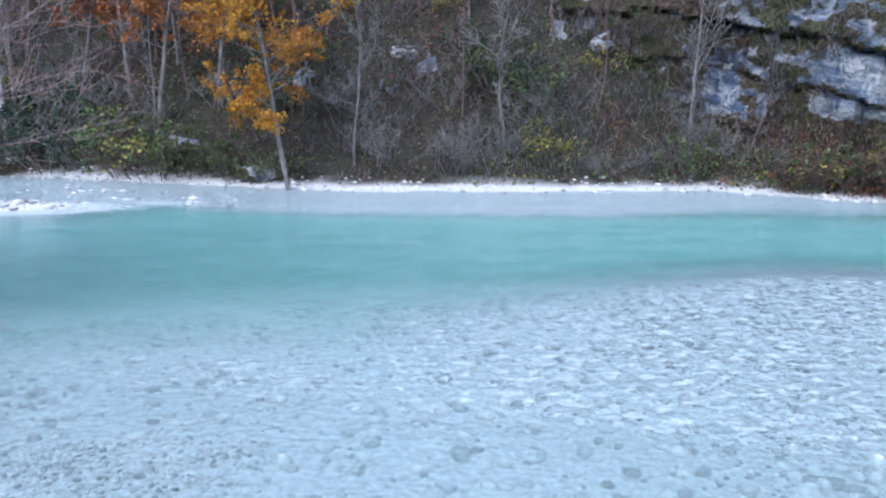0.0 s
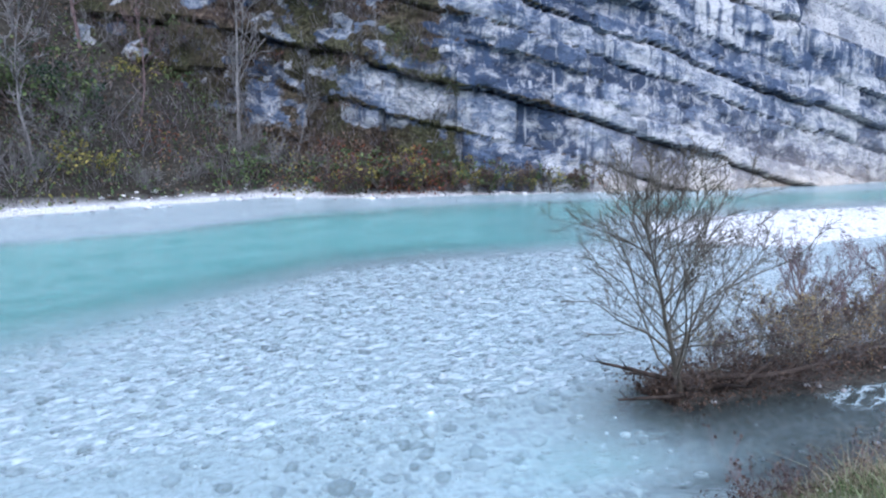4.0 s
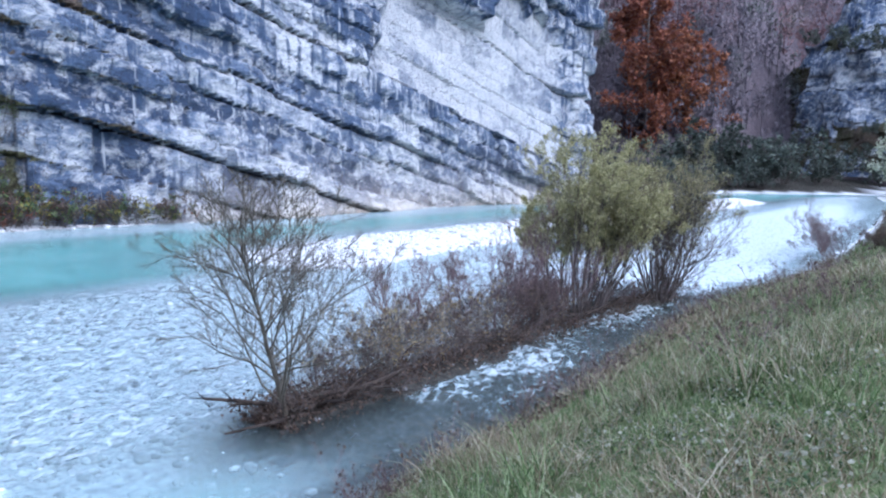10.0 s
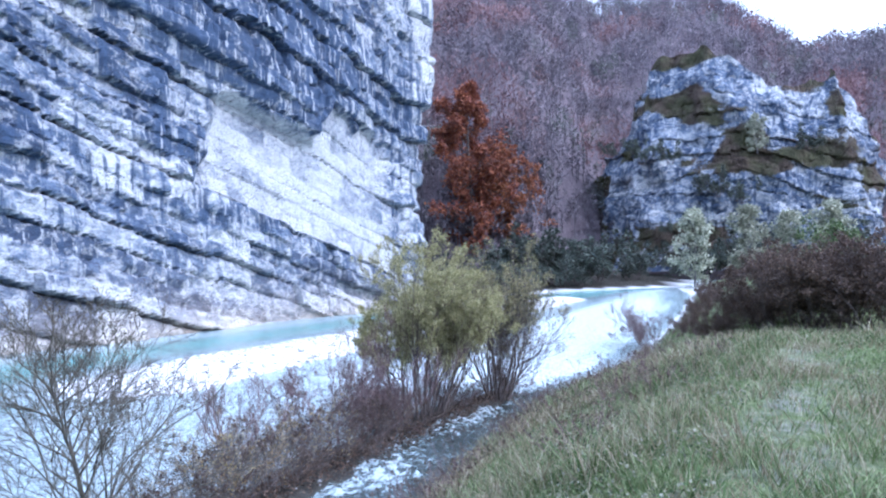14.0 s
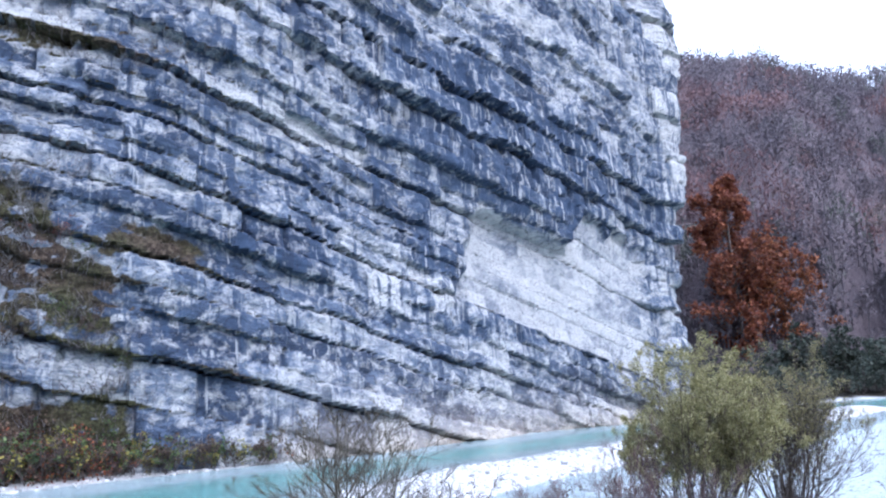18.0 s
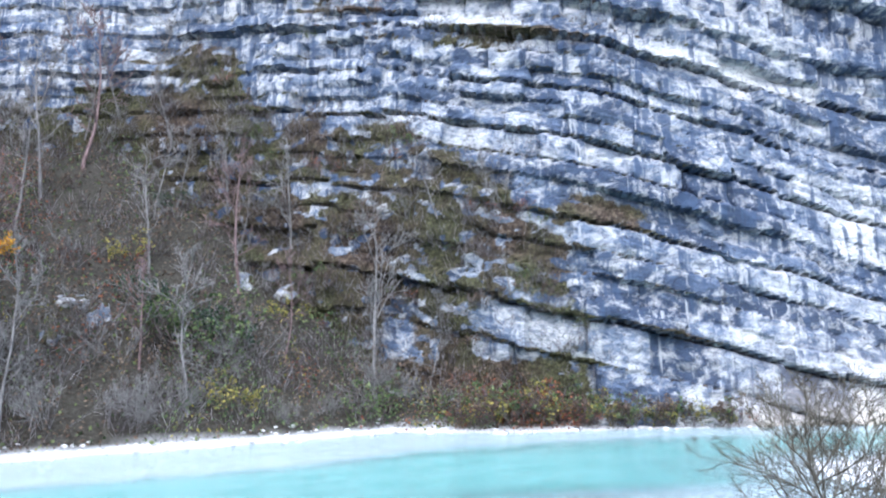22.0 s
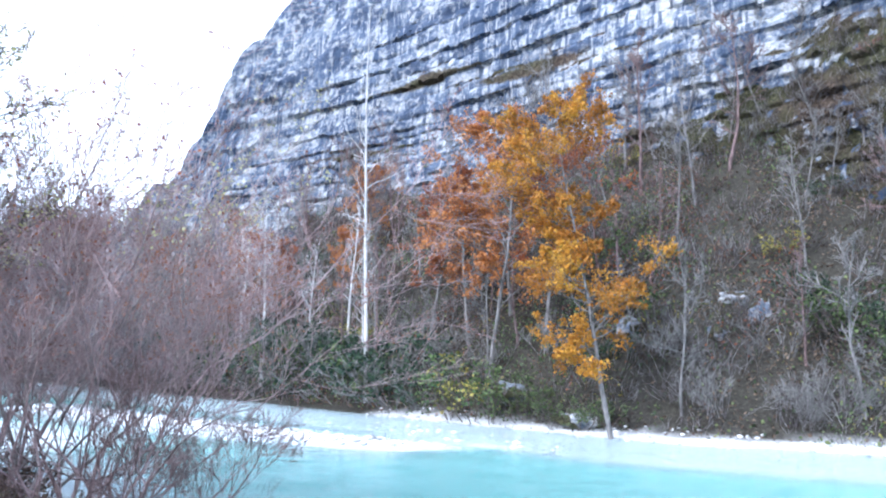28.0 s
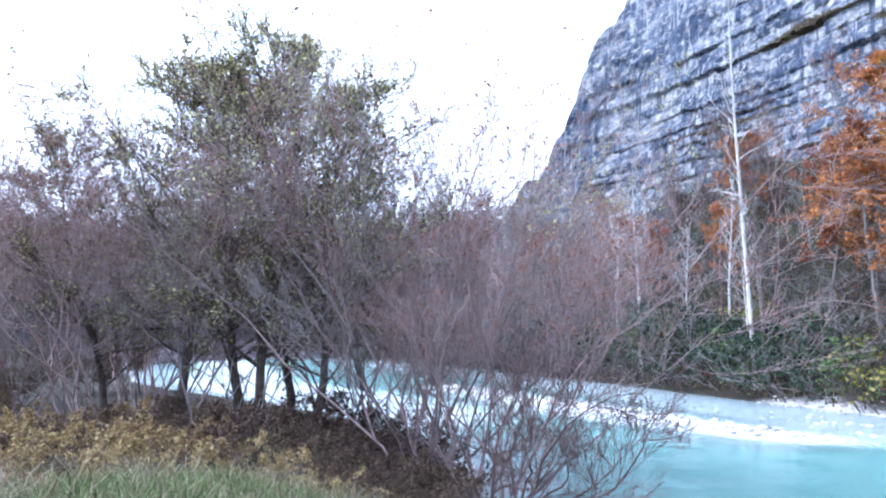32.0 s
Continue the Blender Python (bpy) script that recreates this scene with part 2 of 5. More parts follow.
WET_STONE = stone_material("wet_stone", 0.3, 0.25)
ROCK, EARTH, WATER, STONE = rock_material(), ground_material(), water_material(), stone_material()
BARK_GREY = bark_material("grey_bark", (0.095, 0.09, 0.088), (0.26, 0.247, 0.238))
BARK_DARK = bark_material("dark_bark", (0.055, 0.045, 0.042), (0.18, 0.15, 0.135))
BARK_WILLOW = bark_material("willow_bark", (0.055, 0.05, 0.04), (0.17, 0.15, 0.115))
BARK_PURPLE = bark_material("purple_bark", (0.085, 0.060, 0.060), (0.25, 0.178, 0.170))
BARK_MAUVE = bark_material("mauve_twigs", (0.20, 0.142, 0.142), (0.45, 0.34, 0.33))
BARK_ASH = bark_material("ashen_bark", (0.15, 0.13, 0.125), (0.40, 0.36, 0.345))
BARK_WET = bark_material("wet_dark_wood", (0.016, 0.012, 0.010), (0.075, 0.058, 0.048))
BARK_WHITE = bark_material("white_bark", (0.28, 0.27, 0.26), (0.70, 0.69, 0.67), 3.0)
LEAF_GOLD = leaf_material("golden_leaves", (0.20, 0.13, 0.025), (0.46, 0.195, 0.022), (0.58, 0.31, 0.05))
LEAF_RUST = leaf_material("rust_leaves", (0.20, 0.07, 0.03), (0.38, 0.135, 0.045), (0.52, 0.23, 0.08))
LEAF_BROWN = leaf_material("brown_leaves", (0.038, 0.026, 0.021), (0.10, 0.068, 0.050), (0.21, 0.15, 0.108))
LEAF_OLIVE = leaf_material("olive_leaves", (0.19, 0.185, 0.075), (0.38, 0.36, 0.16), (0.55, 0.52, 0.28))
LEAF_GREEN = leaf_material("green_leaves", (0.03, 0.055, 0.024), (0.085, 0.13, 0.05), (0.20, 0.24, 0.10))
LEAF_PINE = leaf_material("dark_green_leaves", (0.012, 0.03, 0.02), (0.03, 0.06, 0.035), (0.07, 0.11, 0.06))
# green leaves of the far bank, greyed in colour to stand for haze
LEAF_HAZED = leaf_material("hazed_green_leaves", (0.030, 0.042, 0.036), (0.066, 0.080, 0.064), (0.12, 0.135, 0.105))
LEAF_YELLOW = leaf_material("yellow_green_leaves", (0.12, 0.13, 0.03), (0.27, 0.25, 0.06), (0.45, 0.38, 0.10))
LEAF_BUFF = leaf_material("buff_leaves", (0.16, 0.10, 0.05), (0.30, 0.21, 0.10), (0.42, 0.35, 0.17))
LEAF_PALE = leaf_material("pale_willow_leaves", (0.17, 0.18, 0.12), (0.32, 0.33, 0.24), (0.46, 0.46, 0.36))
LEAF_DULL = leaf_material("dull_red_leaves", (0.13, 0.05, 0.035), (0.26, 0.095, 0.05), (0.40, 0.17, 0.075))
TWIGS = leaf_material("bare_twigs", (0.035, 0.029, 0.030), (0.130, 0.114, 0.117), (0.37, 0.345, 0.345), 0.9)
GRASS = leaf_material("grass_blades", (0.035, 0.07, 0.02), (0.115, 0.165, 0.055), (0.33, 0.38, 0.20))
DRY = leaf_material("dry_grass_blades", (0.13, 0.10, 0.055), (0.29, 0.245, 0.15), (0.50, 0.46, 0.33))


def hillside_material():
    m, nt, b = mat("hazed_hillside_litter", 0.95, 0.05)
    n = noise_tex(nt, coords(nt), 0.25, 8, 0.7)
    # leaf litter, with the violet-grey of distant haze put into its colour
    nt.links.new(ramp(nt, n, [(0.35, (0.09, 0.075, 0.085)), (0.65, (0.16, 0.13, 0.14))]), b.inputs["Base Color"])
    bump(nt, b, n, 1.0, 1.0)
    return m


HILLSIDE = hillside_material()


# ---------------------------------------------------------------- land
NEAR_EDGE = [(-140, 30), (-62, 14.5), (-45, 14), (-32, 14.5), (-21, 15), (-15.2, 12.2), (-10, 8.9), (-6, 6.8), (0, 5.4), (6.8, 4.0), (11.7, 2.9), (15.4, 2.35), (20.5, 1.5), (24, 0.6), (28, -1.3), (45, -4.8), (75, -10), (116, -16), (170, -34)]
FAR_EDGE = [(-140, 66), (-90, 56), (-58, 50), (-38, 45), (-22, 39.5), (-5, 34.6), (5, 35), (13.5, 36.5), (18, 33), (31, 28.8), (60, 20.6), (73, 16.4), (80, 14), (103, 4.2), (117, -14), (170, -26)]


def polydist(X, Y, line):
    """Signed distance to a polyline; positive on its left as it runs."""
    best = np.full(X.shape, 1e9)
    sgn = np.ones(X.shape)
    for (x0, y0), (x1, y1) in zip(line, line[1:]):
        dx, dy = x1 - x0, y1 - y0
        k = np.clip(((X - x0) * dx + (Y - y0) * dy) / (dx * dx + dy * dy), 0, 1)
        d = np.hypot(X - x0 - k * dx, Y - y0 - k * dy)
        side = dx * (Y - y0) - dy * (X - x0)
        closer = d < best - 1e-9
        best = np.where(closer, d, best)
        sgn = np.where(closer, np.sign(side), sgn)
    return best * sgn


def smooth(a, b, x):
    k = np.clip((x - a) / (b - a), 0, 1)
    return k * k * (3 - 2 * k)


RNG = np.random.default_rng(7)
LATTICE = RNG.random((64, 64, 16))


def vnoise(x, y, z=0.0):
    """Smooth value noise in 0 to 1 over arrays."""
    x, y, z = np.broadcast_arrays(np.asarray(x, float), np.asarray(y, float), np.asarray(z, float))
    i, j, k = np.floor(x).astype(int), np.floor(y).astype(int), np.floor(z).astype(int)
    u, v, w = x - i, y - j, z - k
    u, v, w = u * u * (3 - 2 * u), v * v * (3 - 2 * v), w * w * (3 - 2 * w)
    out = 0
    for a in (0, 1):
        for b in (0, 1):
            for c in (0, 1):
                out = out + LATTICE[(i + a) % 64, (j + b) % 64, (k + c) % 16] * (u if a else 1 - u) * (v if b else 1 - v) * (w if c else 1 - w)
    return out


def fbm(x, y, z=0.0, octaves=4):
    out, amp, tot = 0, 1.0, 0.0
    for o in range(octaves):
        f = 2.03 ** o
        out = out + amp * vnoise(x * f + 17 * o, y * f + 5 * o, z * f + 3 * o)
        tot += amp
        amp *= 0.5
    return out / tot


def bar_height(X, Y, line, half, top):
    d = np.abs(polydist(X, Y, line)) + 1.2 * (fbm(X * 0.35, Y * 0.35, 2) - 0.5)
    return top + abs(top) * np.minimum(0.0, 1.35 * (1 - d / half) - 1)


def river_depth(dn, df, X, Y):
    """Depth below the water level: shelf under the far bank, deep channel, wide shallow riffle on the near side."""
    w = dn + df
    s = np.clip(dn / np.maximum(w, 0.1), 0, 1)
    near_side = 0.10 + 0.26 * (1 - smooth(-14, 13, X))
    chan = np.exp(-((s - 0.62) / np.where(s < 0.62, near_side, 0.17)) ** 2)
    depth = 0.10 + 1.5 * chan * smooth(0.5, 6, df - 5.5 * (1 - smooth(8, 20, X)))
    pool = np.exp(-((X - 7.5) / 3.0) ** 2 - ((Y - 5.2) / 1.6) ** 2)
    depth = depth + 0.3 * pool + 0.35 * np.exp(-((X + 9) / 6) ** 2) * smooth(0.5, 3, dn) * (1 - smooth(5, 9, dn))
    return depth


def terrain(X, Y):
    dn, df = polydist(X, Y, NEAR_EDGE), -polydist(X, Y, FAR_EDGE)
    depth = river_depth(dn, df, X, Y)
    river = -depth * smooth(0, 1.2, dn + 0.5 * (fbm(X * 0.8, Y * 0.8, 12) - 0.5)) * smooth(0, 1.5, df)
    river = np.maximum(river, bar_height(X, Y, [(23, 15.6), (30, 14.6), (40, 12.3), (58, 8.3), (80, 3)], 2.9, 0.34))
    river = np.maximum(river, bar_height(X, Y, [(8.8, 6.35), (12.5, 5.5), (18, 4.3), (22.0, 2.6)], 0.55, 0.10))
    river = np.maximum(river, bar_height(X, Y, [(-16, 27.9), (-22, 28.6), (-45, 33)], 1.2, 0.16))
    river = np.maximum(river, bar_height(X, Y, [(-4.7, 6.9), (-3.1, 7.6)], 1.0, -0.04))
    b = np.maximum(-dn, 0)
    bank = 0.75 * smooth(0, 1.6, b) + 1.65 * smooth(0.8, 5.5, b) + 0.25 * fbm(X * 0.4, Y * 0.4) * smooth(0, 3, b)
    bank = bank * (1 - 0.5 * smooth(12, 27, X)) * (1 - 0.38 * smooth(7, 13, -X)) + 0.22 * (fbm(X * 0.9, Y * 0.9, 44) - 0.5) * smooth(0.3, 1.5, b)
    h = np.maximum(-df, 0)
    rise = 0.35 * smooth(0, 2, h) + 0.95 * np.maximum(h - 1.5, 0) * (1 - 0.55 * smooth(13, 22, X))
    rise = np.minimum(rise, 26 + 0.2 * h) * (1 - smooth(70, 90, X)) + smooth(70, 90, X) * np.minimum(0.12 * h, 3)
    rise = rise * (1 - 0.8 * smooth(46, 70, -X))
    rise = rise + 3.0 * (fbm(X * 0.12, Y * 0.12, 3) - 0.5) * smooth(2, 10, h)
    return np.where(dn < 0, bank, np.where(df < 0, rise, river)), dn, df


def mesh_object(name, verts, faces, material, parent=None, smooth_shade=True, attrs=()):
    """One mesh object from arrays of corners and of faces with 3 or 4 corners each."""
    verts, faces = np.asarray(verts, np.float32), np.asarray(faces, np.int32)
    me = bpy.data.meshes.new(name)
    n, k = faces.shape
    me.vertices.add(len(verts))
    me.vertices.foreach_set("co", verts.ravel())
    me.loops.add(n * k)
    me.loops.foreach_set("vertex_index", faces.ravel())
    me.polygons.add(n)
    me.polygons.foreach_set("loop_start", np.arange(n, dtype=np.int32) * k)
    me.polygons.foreach_set("use_smooth", np.full(n, smooth_shade))
    for key, values in attrs:
        me.attributes.new(key, "FLOAT", "POINT").data.foreach_set("value", np.asarray(values, np.float32).ravel())
    me.update(calc_edges=True)
    me.materials.append(material)
    ob = new(name, me)
    ob.parent = parent
    return ob


def grid_faces(nx, ny):
    i = np.arange(nx * ny).reshape(nx, ny)
    return np.stack([i[:-1, :-1], i[1:, :-1], i[1:, 1:], i[:-1, 1:]], -1).reshape(-1, 4)


def axis(spans):
    """Grid lines along one axis, from (start, end, step) spans."""
    return np.unique(np.concatenate([np.arange(a, b, s) for a, b, s in spans] + [[spans[-1][1]]]))


gx = axis([(-900, -140, 60), (-140, -44, 3), (-44, -12, 0.6), (-12, 26, 0.3), (26, 60, 0.6), (60, 180, 2.5), (180, 1200, 60)])
gy = axis([(-700, -60, 60), (-60, -12, 4), (-12, 16, 0.3), (16, 48, 0.45), (48, 110, 2.0), (110, 900, 60)])
GX, GY = np.meshgrid(gx, gy, indexing="ij")
GZ, DN, DF = terrain(GX, GY)
far = smooth(120, 220, np.hypot(GX, GY))
GZ = GZ + 0.05 * (fbm(GX * 2, GY * 2) - 0.5)
GZ = GZ * (1 - far) + far * np.clip(GZ, -2, 30)
PATH_LINE = [(2.2, -0.6), (5.4, -1.45), (9.3, -2.5), (16, -4.4), (26, -8.5)]
ground = mesh_object("ground", np.stack([GX, GY, GZ], -1).reshape(-1, 3), grid_faces(len(gx), len(gy)), EARTH, attrs=[
    ("path", 0.6 - 0.6 * smooth(0.1, 0.7, np.abs(polydist(GX, GY, PATH_LINE)) + 0.5 * (fbm(GX, GY, 14) - 0.5))),
    ("grass", smooth(0.1, 0.9, -DN + 0.6 * (fbm(GX, GY, 4) - 0.5)) * (1 - smooth(10.5, 12.5, -GX + 1.5 * (fbm(GX, GY, 24) - 0.5))) * (1 - 0.3 * smooth(36, 48, GX))),
    ("gravel", smooth(-0.5, 0.0, DN) * (1 - 0.9 * smooth(5.5, 8, GX) * (1 - smooth(22, 28, GX)) * (1 - smooth(2.2, 3.6, DN))) * (1 - 0.85 * np.clip(3.3 * bar_height(GX, GY, [(8.2, 6.5), (12.5, 5.5), (18, 4.3), (22.4, 2.5)], 1.5, 0.30), 0, 1)) * smooth(-1.7, -0.7, DF + 1.2 * (fbm(GX * 0.7, GY * 0.7, 6) - 0.5)) * (1 - smooth(22, 25, -GX) * (1 - smooth(0.3, 1.2, DF))))])
tagged(ground, "grassy bank, gravel river bed and leaf-covered slope", "ground", kind="structure")

wx = axis([(-140, -40, 2), (-40, -2, 0.5), (-2, 34, 0.25), (34, 60, 0.6), (60, 180, 2)])
wy = axis([(-60, -8, 2), (-8, 20, 0.25), (20, 48, 0.5), (48, 110, 2)])
WX, WY = np.meshgrid(wx, wy, indexing="ij")
WT, wdn, wdf = terrain(WX, WY)
inside = (wdn > -1.5) & (wdf > -1.5)
wf = grid_faces(len(wx), len(wy))
wf = wf[inside.ravel()[wf].any(1)]
WZ = 0.03 * (fbm(WX * 0.8, WY * 1.6, 9) - 0.5)
milk = 1 - np.exp(-1.9 * np.maximum(-WT - 0.02, 0.0))
brook = smooth(5.5, 8.5, WX) * (1 - smooth(22, 28, WX)) * (1 - smooth(2.2, 3.8, wdn))
side = np.exp(-((wdn - 1.4) / 1.5) ** 2) * smooth(8.5, 11, WX) * (1 - smooth(24, 32, WX))
rapid = np.exp(-(polydist(WX, WY, [(-9, 28.6), (-16, 27.4), (-24, 26.6), (-45, 33)]) / 1.5) ** 2) * smooth(9, 13, -WX)
# sky glints on the shallow ripples, painted as white flecks
riffle_glint = 0.64 * smooth(0.45, 0.12, -WT) * smooth(2, 4, wdn) * (1 - 0.4 * smooth(40, 80, WX))
white = np.exp(-(polydist(WX, WY, [(-24, 20), (-33, 21.5), (-44, 22.5), (-58, 22), (-110, 38)]) / 6.0) ** 2) * smooth(21, 29, -WX)
# glare of the sky on the upstream shallows, painted white
upper_glare = 0.85 * smooth(22, 28, WX) * smooth(0.3, 1.5, wdn) * (1 - smooth(6, 10, wdn)) * (1 - 0.5 * smooth(60, 90, WX))
foam_glint = np.clip(1.1 * white + upper_glare + (1.15 * fbm(WX * 0.35 - 0.2 * WY, WY * 2.2 + 0.45 * WX, 6)) * side + 0.85 * rapid + riffle_glint, 0, 1)
WZ = WZ + 0.12 * rapid * (fbm(WX * 2.2, WY * 2.2, 5) - 0.4) + 0.26 * side * (fbm(WX * 1.3 - 0.3 * WY, WY * 3.0 + 0.7 * WX, 5) - 0.45)
water = mesh_object("river_water", np.stack([WX, WY, WZ], -1).reshape(-1, 3), wf, WATER, attrs=[("milk", np.clip((0.03 + milk + 0.16 * (1 - smooth(4, 7.5, wdf))) * (1 - 0.8 * brook), 0, 1)), ("foam_glint", foam_glint)])
tagged(water, "milky turquoise shallow mountain river water", "water", kind="structure")


# ---------------------------------------------------------------- cliffs
CLIFF_LINE = [(-105, 66), (-76, 71), (-58, 72), (-40, 69), (-20, 62), (0, 54), (14, 42), (24, 32.6), (31, 29), (60, 20.6), (71.5, 17.0), (75.6, 17.4), (78, 26), (84, 60), (95, 100)]
CLIFF_TOP = [10, 27, 53, 66, 66, 66, 66, 66, 68, 70, 70, 70, 70, 70, 60]
# bed boundaries on the line s = 150, and how deep each joint is cut
BEDS = [(-9, 0.4), (-6.2, 0.3), (-4.0, 0.3), (-1.2, 0.5), (1.2, 1.0), (2.3, 0.3), (3.5, 0.45), (4.8, 0.5), (6.4, 0.9), (7.3, 0.35), (8.3, 0.3), (9.4, 0.55), (11.0, 1.05), (12.2, 0.4), (13.2, 0.35),
        (14.3, 0.8), (15.3, 0.4), (16.6, 0.45), (17.8, 1.15), (18.9, 0.4), (20.2, 0.6), (21.4, 0.35), (22.7, 0.5), (24.3, 0.9), (25.8, 0.45), (27.6, 1.05), (29.4, 0.3), (31.5, 0.75), (33.2, 0.4), (35.4, 0.7)]
RND = LATTICE.ravel()


def hashed(i):
    return RND[np.asarray(i).astype(int) % 4096 * 811 % 4096]


def spot(S, Z, s, z, ws, wz):
    return np.exp(-((S - s) / ws) ** 2 - ((Z - z) / wz) ** 2)


def rock_face(name, line, tops, label, beds_of, spans, vstep, attrs_of, lean=0.05, low=-1.0, rough=1.0, origin=(0, 0.0)):
    """A rock wall along a line on the plan: beds that step in and out, blocks between vertical joints, uneven skin."""
    pts = np.array(line, float)
    seg = np.r_[0, np.cumsum(np.hypot(*np.diff(pts, axis=0).T))]
    seg = seg + origin[1] - seg[origin[0]]
    S = axis(spans)
    S = S[(S <= seg[-1]) & (S >= seg[0])]
    fine = np.arange(seg[0], seg[-1], 0.25)
    fx, fy = np.interp(fine, seg, pts[:, 0]), np.interp(fine, seg, pts[:, 1])
    k = np.ones(21) / 21
    fx[10:-10], fy[10:-10] = np.convolve(fx, k, "valid"), np.convolve(fy, k, "valid")
    x, y = np.interp(S, fine, fx), np.interp(S, fine, fy)
    top = np.interp(S, seg, tops) + 6.0 * (fbm(S * 0.16, S * 0 + 3) - 0.5)
    tx, ty = np.interp(S, fine, np.gradient(fx)), np.interp(S, fine, np.gradient(fy))
    ln = np.hypot(tx, ty)
    nx, ny = (ty / ln)[:, None], (-tx / ln)[:, None]
    Zc = axis(vstep)
    V = (Zc - Zc[0]) / (Zc[-1] - Zc[0])
    SS = np.repeat(S[:, None], len(V), 1)
    Z = low + V[None] * (top[:, None] - low)
    b = beds_of(SS, Z)
    a = attrs_of(SS, Z, b)
    calm = 1 - 0.85 * a["pale"]
    # upright joints part the face into columns, each a little shifted against the next
    wob = 0.4 * (fbm(SS * 0.4, Z * 0.5, 11) - 0.5)
    col = np.floor((SS + 2 * wob) / 2.7 + 0.15 * Z)
    b = b + 0.40 * (hashed(col * 13 + 3) - 0.5) * calm + 0.16 * (fbm(SS * 0.4, Z * 0.3, 19) - 0.5) + 0.16 * (fbm(SS * 1.3, Z * 1.0, 23) - 0.5)
    edge = np.array([e for e, _ in BEDS])
    cut = np.array([c for _, c in BEDS])
    bb = np.where(b < edge[-1], b, edge[0] + (b - edge[0]) % (edge[-1] - edge[0]))
    lay = np.clip(np.searchsorted(edge, bb) - 1, 0, len(edge) - 2)
    wrap = np.floor((b - edge[0]) / (edge[-1] - edge[0]))
    key = lay + 40 * wrap
    t0, t1 = bb - edge[lay], edge[lay + 1] - bb
    thick = edge[lay + 1] - edge[lay]
    width = 1.3 + 5.5 * hashed(key * 7 + 3) ** 1.4
    bi = np.floor((SS + wob) / width + 9 * hashed(key * 3 + 1))
    bf = ((SS + wob) / width + 9 * hashed(key * 3 + 1)) - bi
    bd = np.minimum(bf, 1 - bf) * width
    # joints come and go along the face
    open0 = cut[lay] * np.where(cut[lay] < 0.5, 0.6, 1.15) * smooth(0.32, 0.62, fbm(SS * 0.22, key * 3.7, 3) + 0.13 * (cut[lay] > 0.7))
    open1 = cut[lay + 1] * np.where(cut[lay + 1] < 0.5, 0.6, 1.15) * smooth(0.32, 0.62, fbm(SS * 0.22, (key + 1) * 3.7, 3) + 0.13 * (cut[lay + 1] > 0.7))
    out = (0.55 * (hashed(key * 5 + 2) - 0.5) * (0.35 + 0.65 * calm) + 0.75 * (hashed(key * 131 + bi * 17) - 0.5) * calm) * rough
    out = out - (0.62 * open1 * np.exp(-(t1 / 0.085) ** 2) + 0.26 * open0 * np.exp(-(t0 / 0.085) ** 2)) * rough * (0.25 + 0.75 * calm)
    # the great joints undercut the bed above, and leave a ledge below
    out = out + (0.38 * (cut[lay] > 0.7) * np.exp(-t0 / 0.7) - 0.30 * (cut[lay + 1] > 0.7) * np.exp(-t1 / 0.5)) * rough * calm
    out = out + 0.10 * np.clip(4 * t0 * t1 / thick ** 2, 0, 1) ** 0.3 * rough * calm
    out = out - 0.25 * np.exp(-(bd / 0.11) ** 2) * (hashed(key * 17 + bi * 5) > 0.45) * calm * rough
    out = out + 2.4 * (fbm(SS * 0.07, Z * 0.07, 2) - 0.5) + 0.6 * (fbm(SS * 0.3, Z * 0.4, 5) - 0.5) * calm + 0.46 * (fbm(SS * 1.0, b * 1.7, 8, 3) - 0.5) * (0.2 + 0.8 * calm)
    out = out * (a["relief"]) - lean * Z + a["push"]
    P = np.stack([x[:, None] + nx * out, y[:, None] + ny * out, Z], -1)
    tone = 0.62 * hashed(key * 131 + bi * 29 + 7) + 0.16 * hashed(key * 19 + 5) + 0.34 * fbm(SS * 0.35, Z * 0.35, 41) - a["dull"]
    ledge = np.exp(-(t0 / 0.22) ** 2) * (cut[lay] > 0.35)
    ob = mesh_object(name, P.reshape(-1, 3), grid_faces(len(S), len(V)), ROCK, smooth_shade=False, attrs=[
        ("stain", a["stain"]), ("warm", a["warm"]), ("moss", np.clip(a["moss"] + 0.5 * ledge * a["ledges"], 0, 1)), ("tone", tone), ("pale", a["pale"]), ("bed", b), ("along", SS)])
    return tagged(ob, label, "cliff", kind="structure"), (S, Zc, P)


def main_beds(S, Z):
    d = S - 150
    d = np.where(d < -30, -30 - 9 * np.tanh((-30 - d) / 16), d)
    d = np.minimum(d, 30)
    b = Z + 0.2 * d
    for _ in range(6):
        dip = np.interp(b, [0, 11, 17.4, 28, 45, 80], [0.25, 0.28, 0.262, 0.232, 0.18, 0.11])
        b = 0.4 * b + 0.6 * (Z + dip * d)
    return b + 0.5 * (fbm(S * 0.06, Z * 0.04, 13) - 0.5) + 0.25 * (fbm(S * 0.3, Z * 0.2, 3) - 0.5)


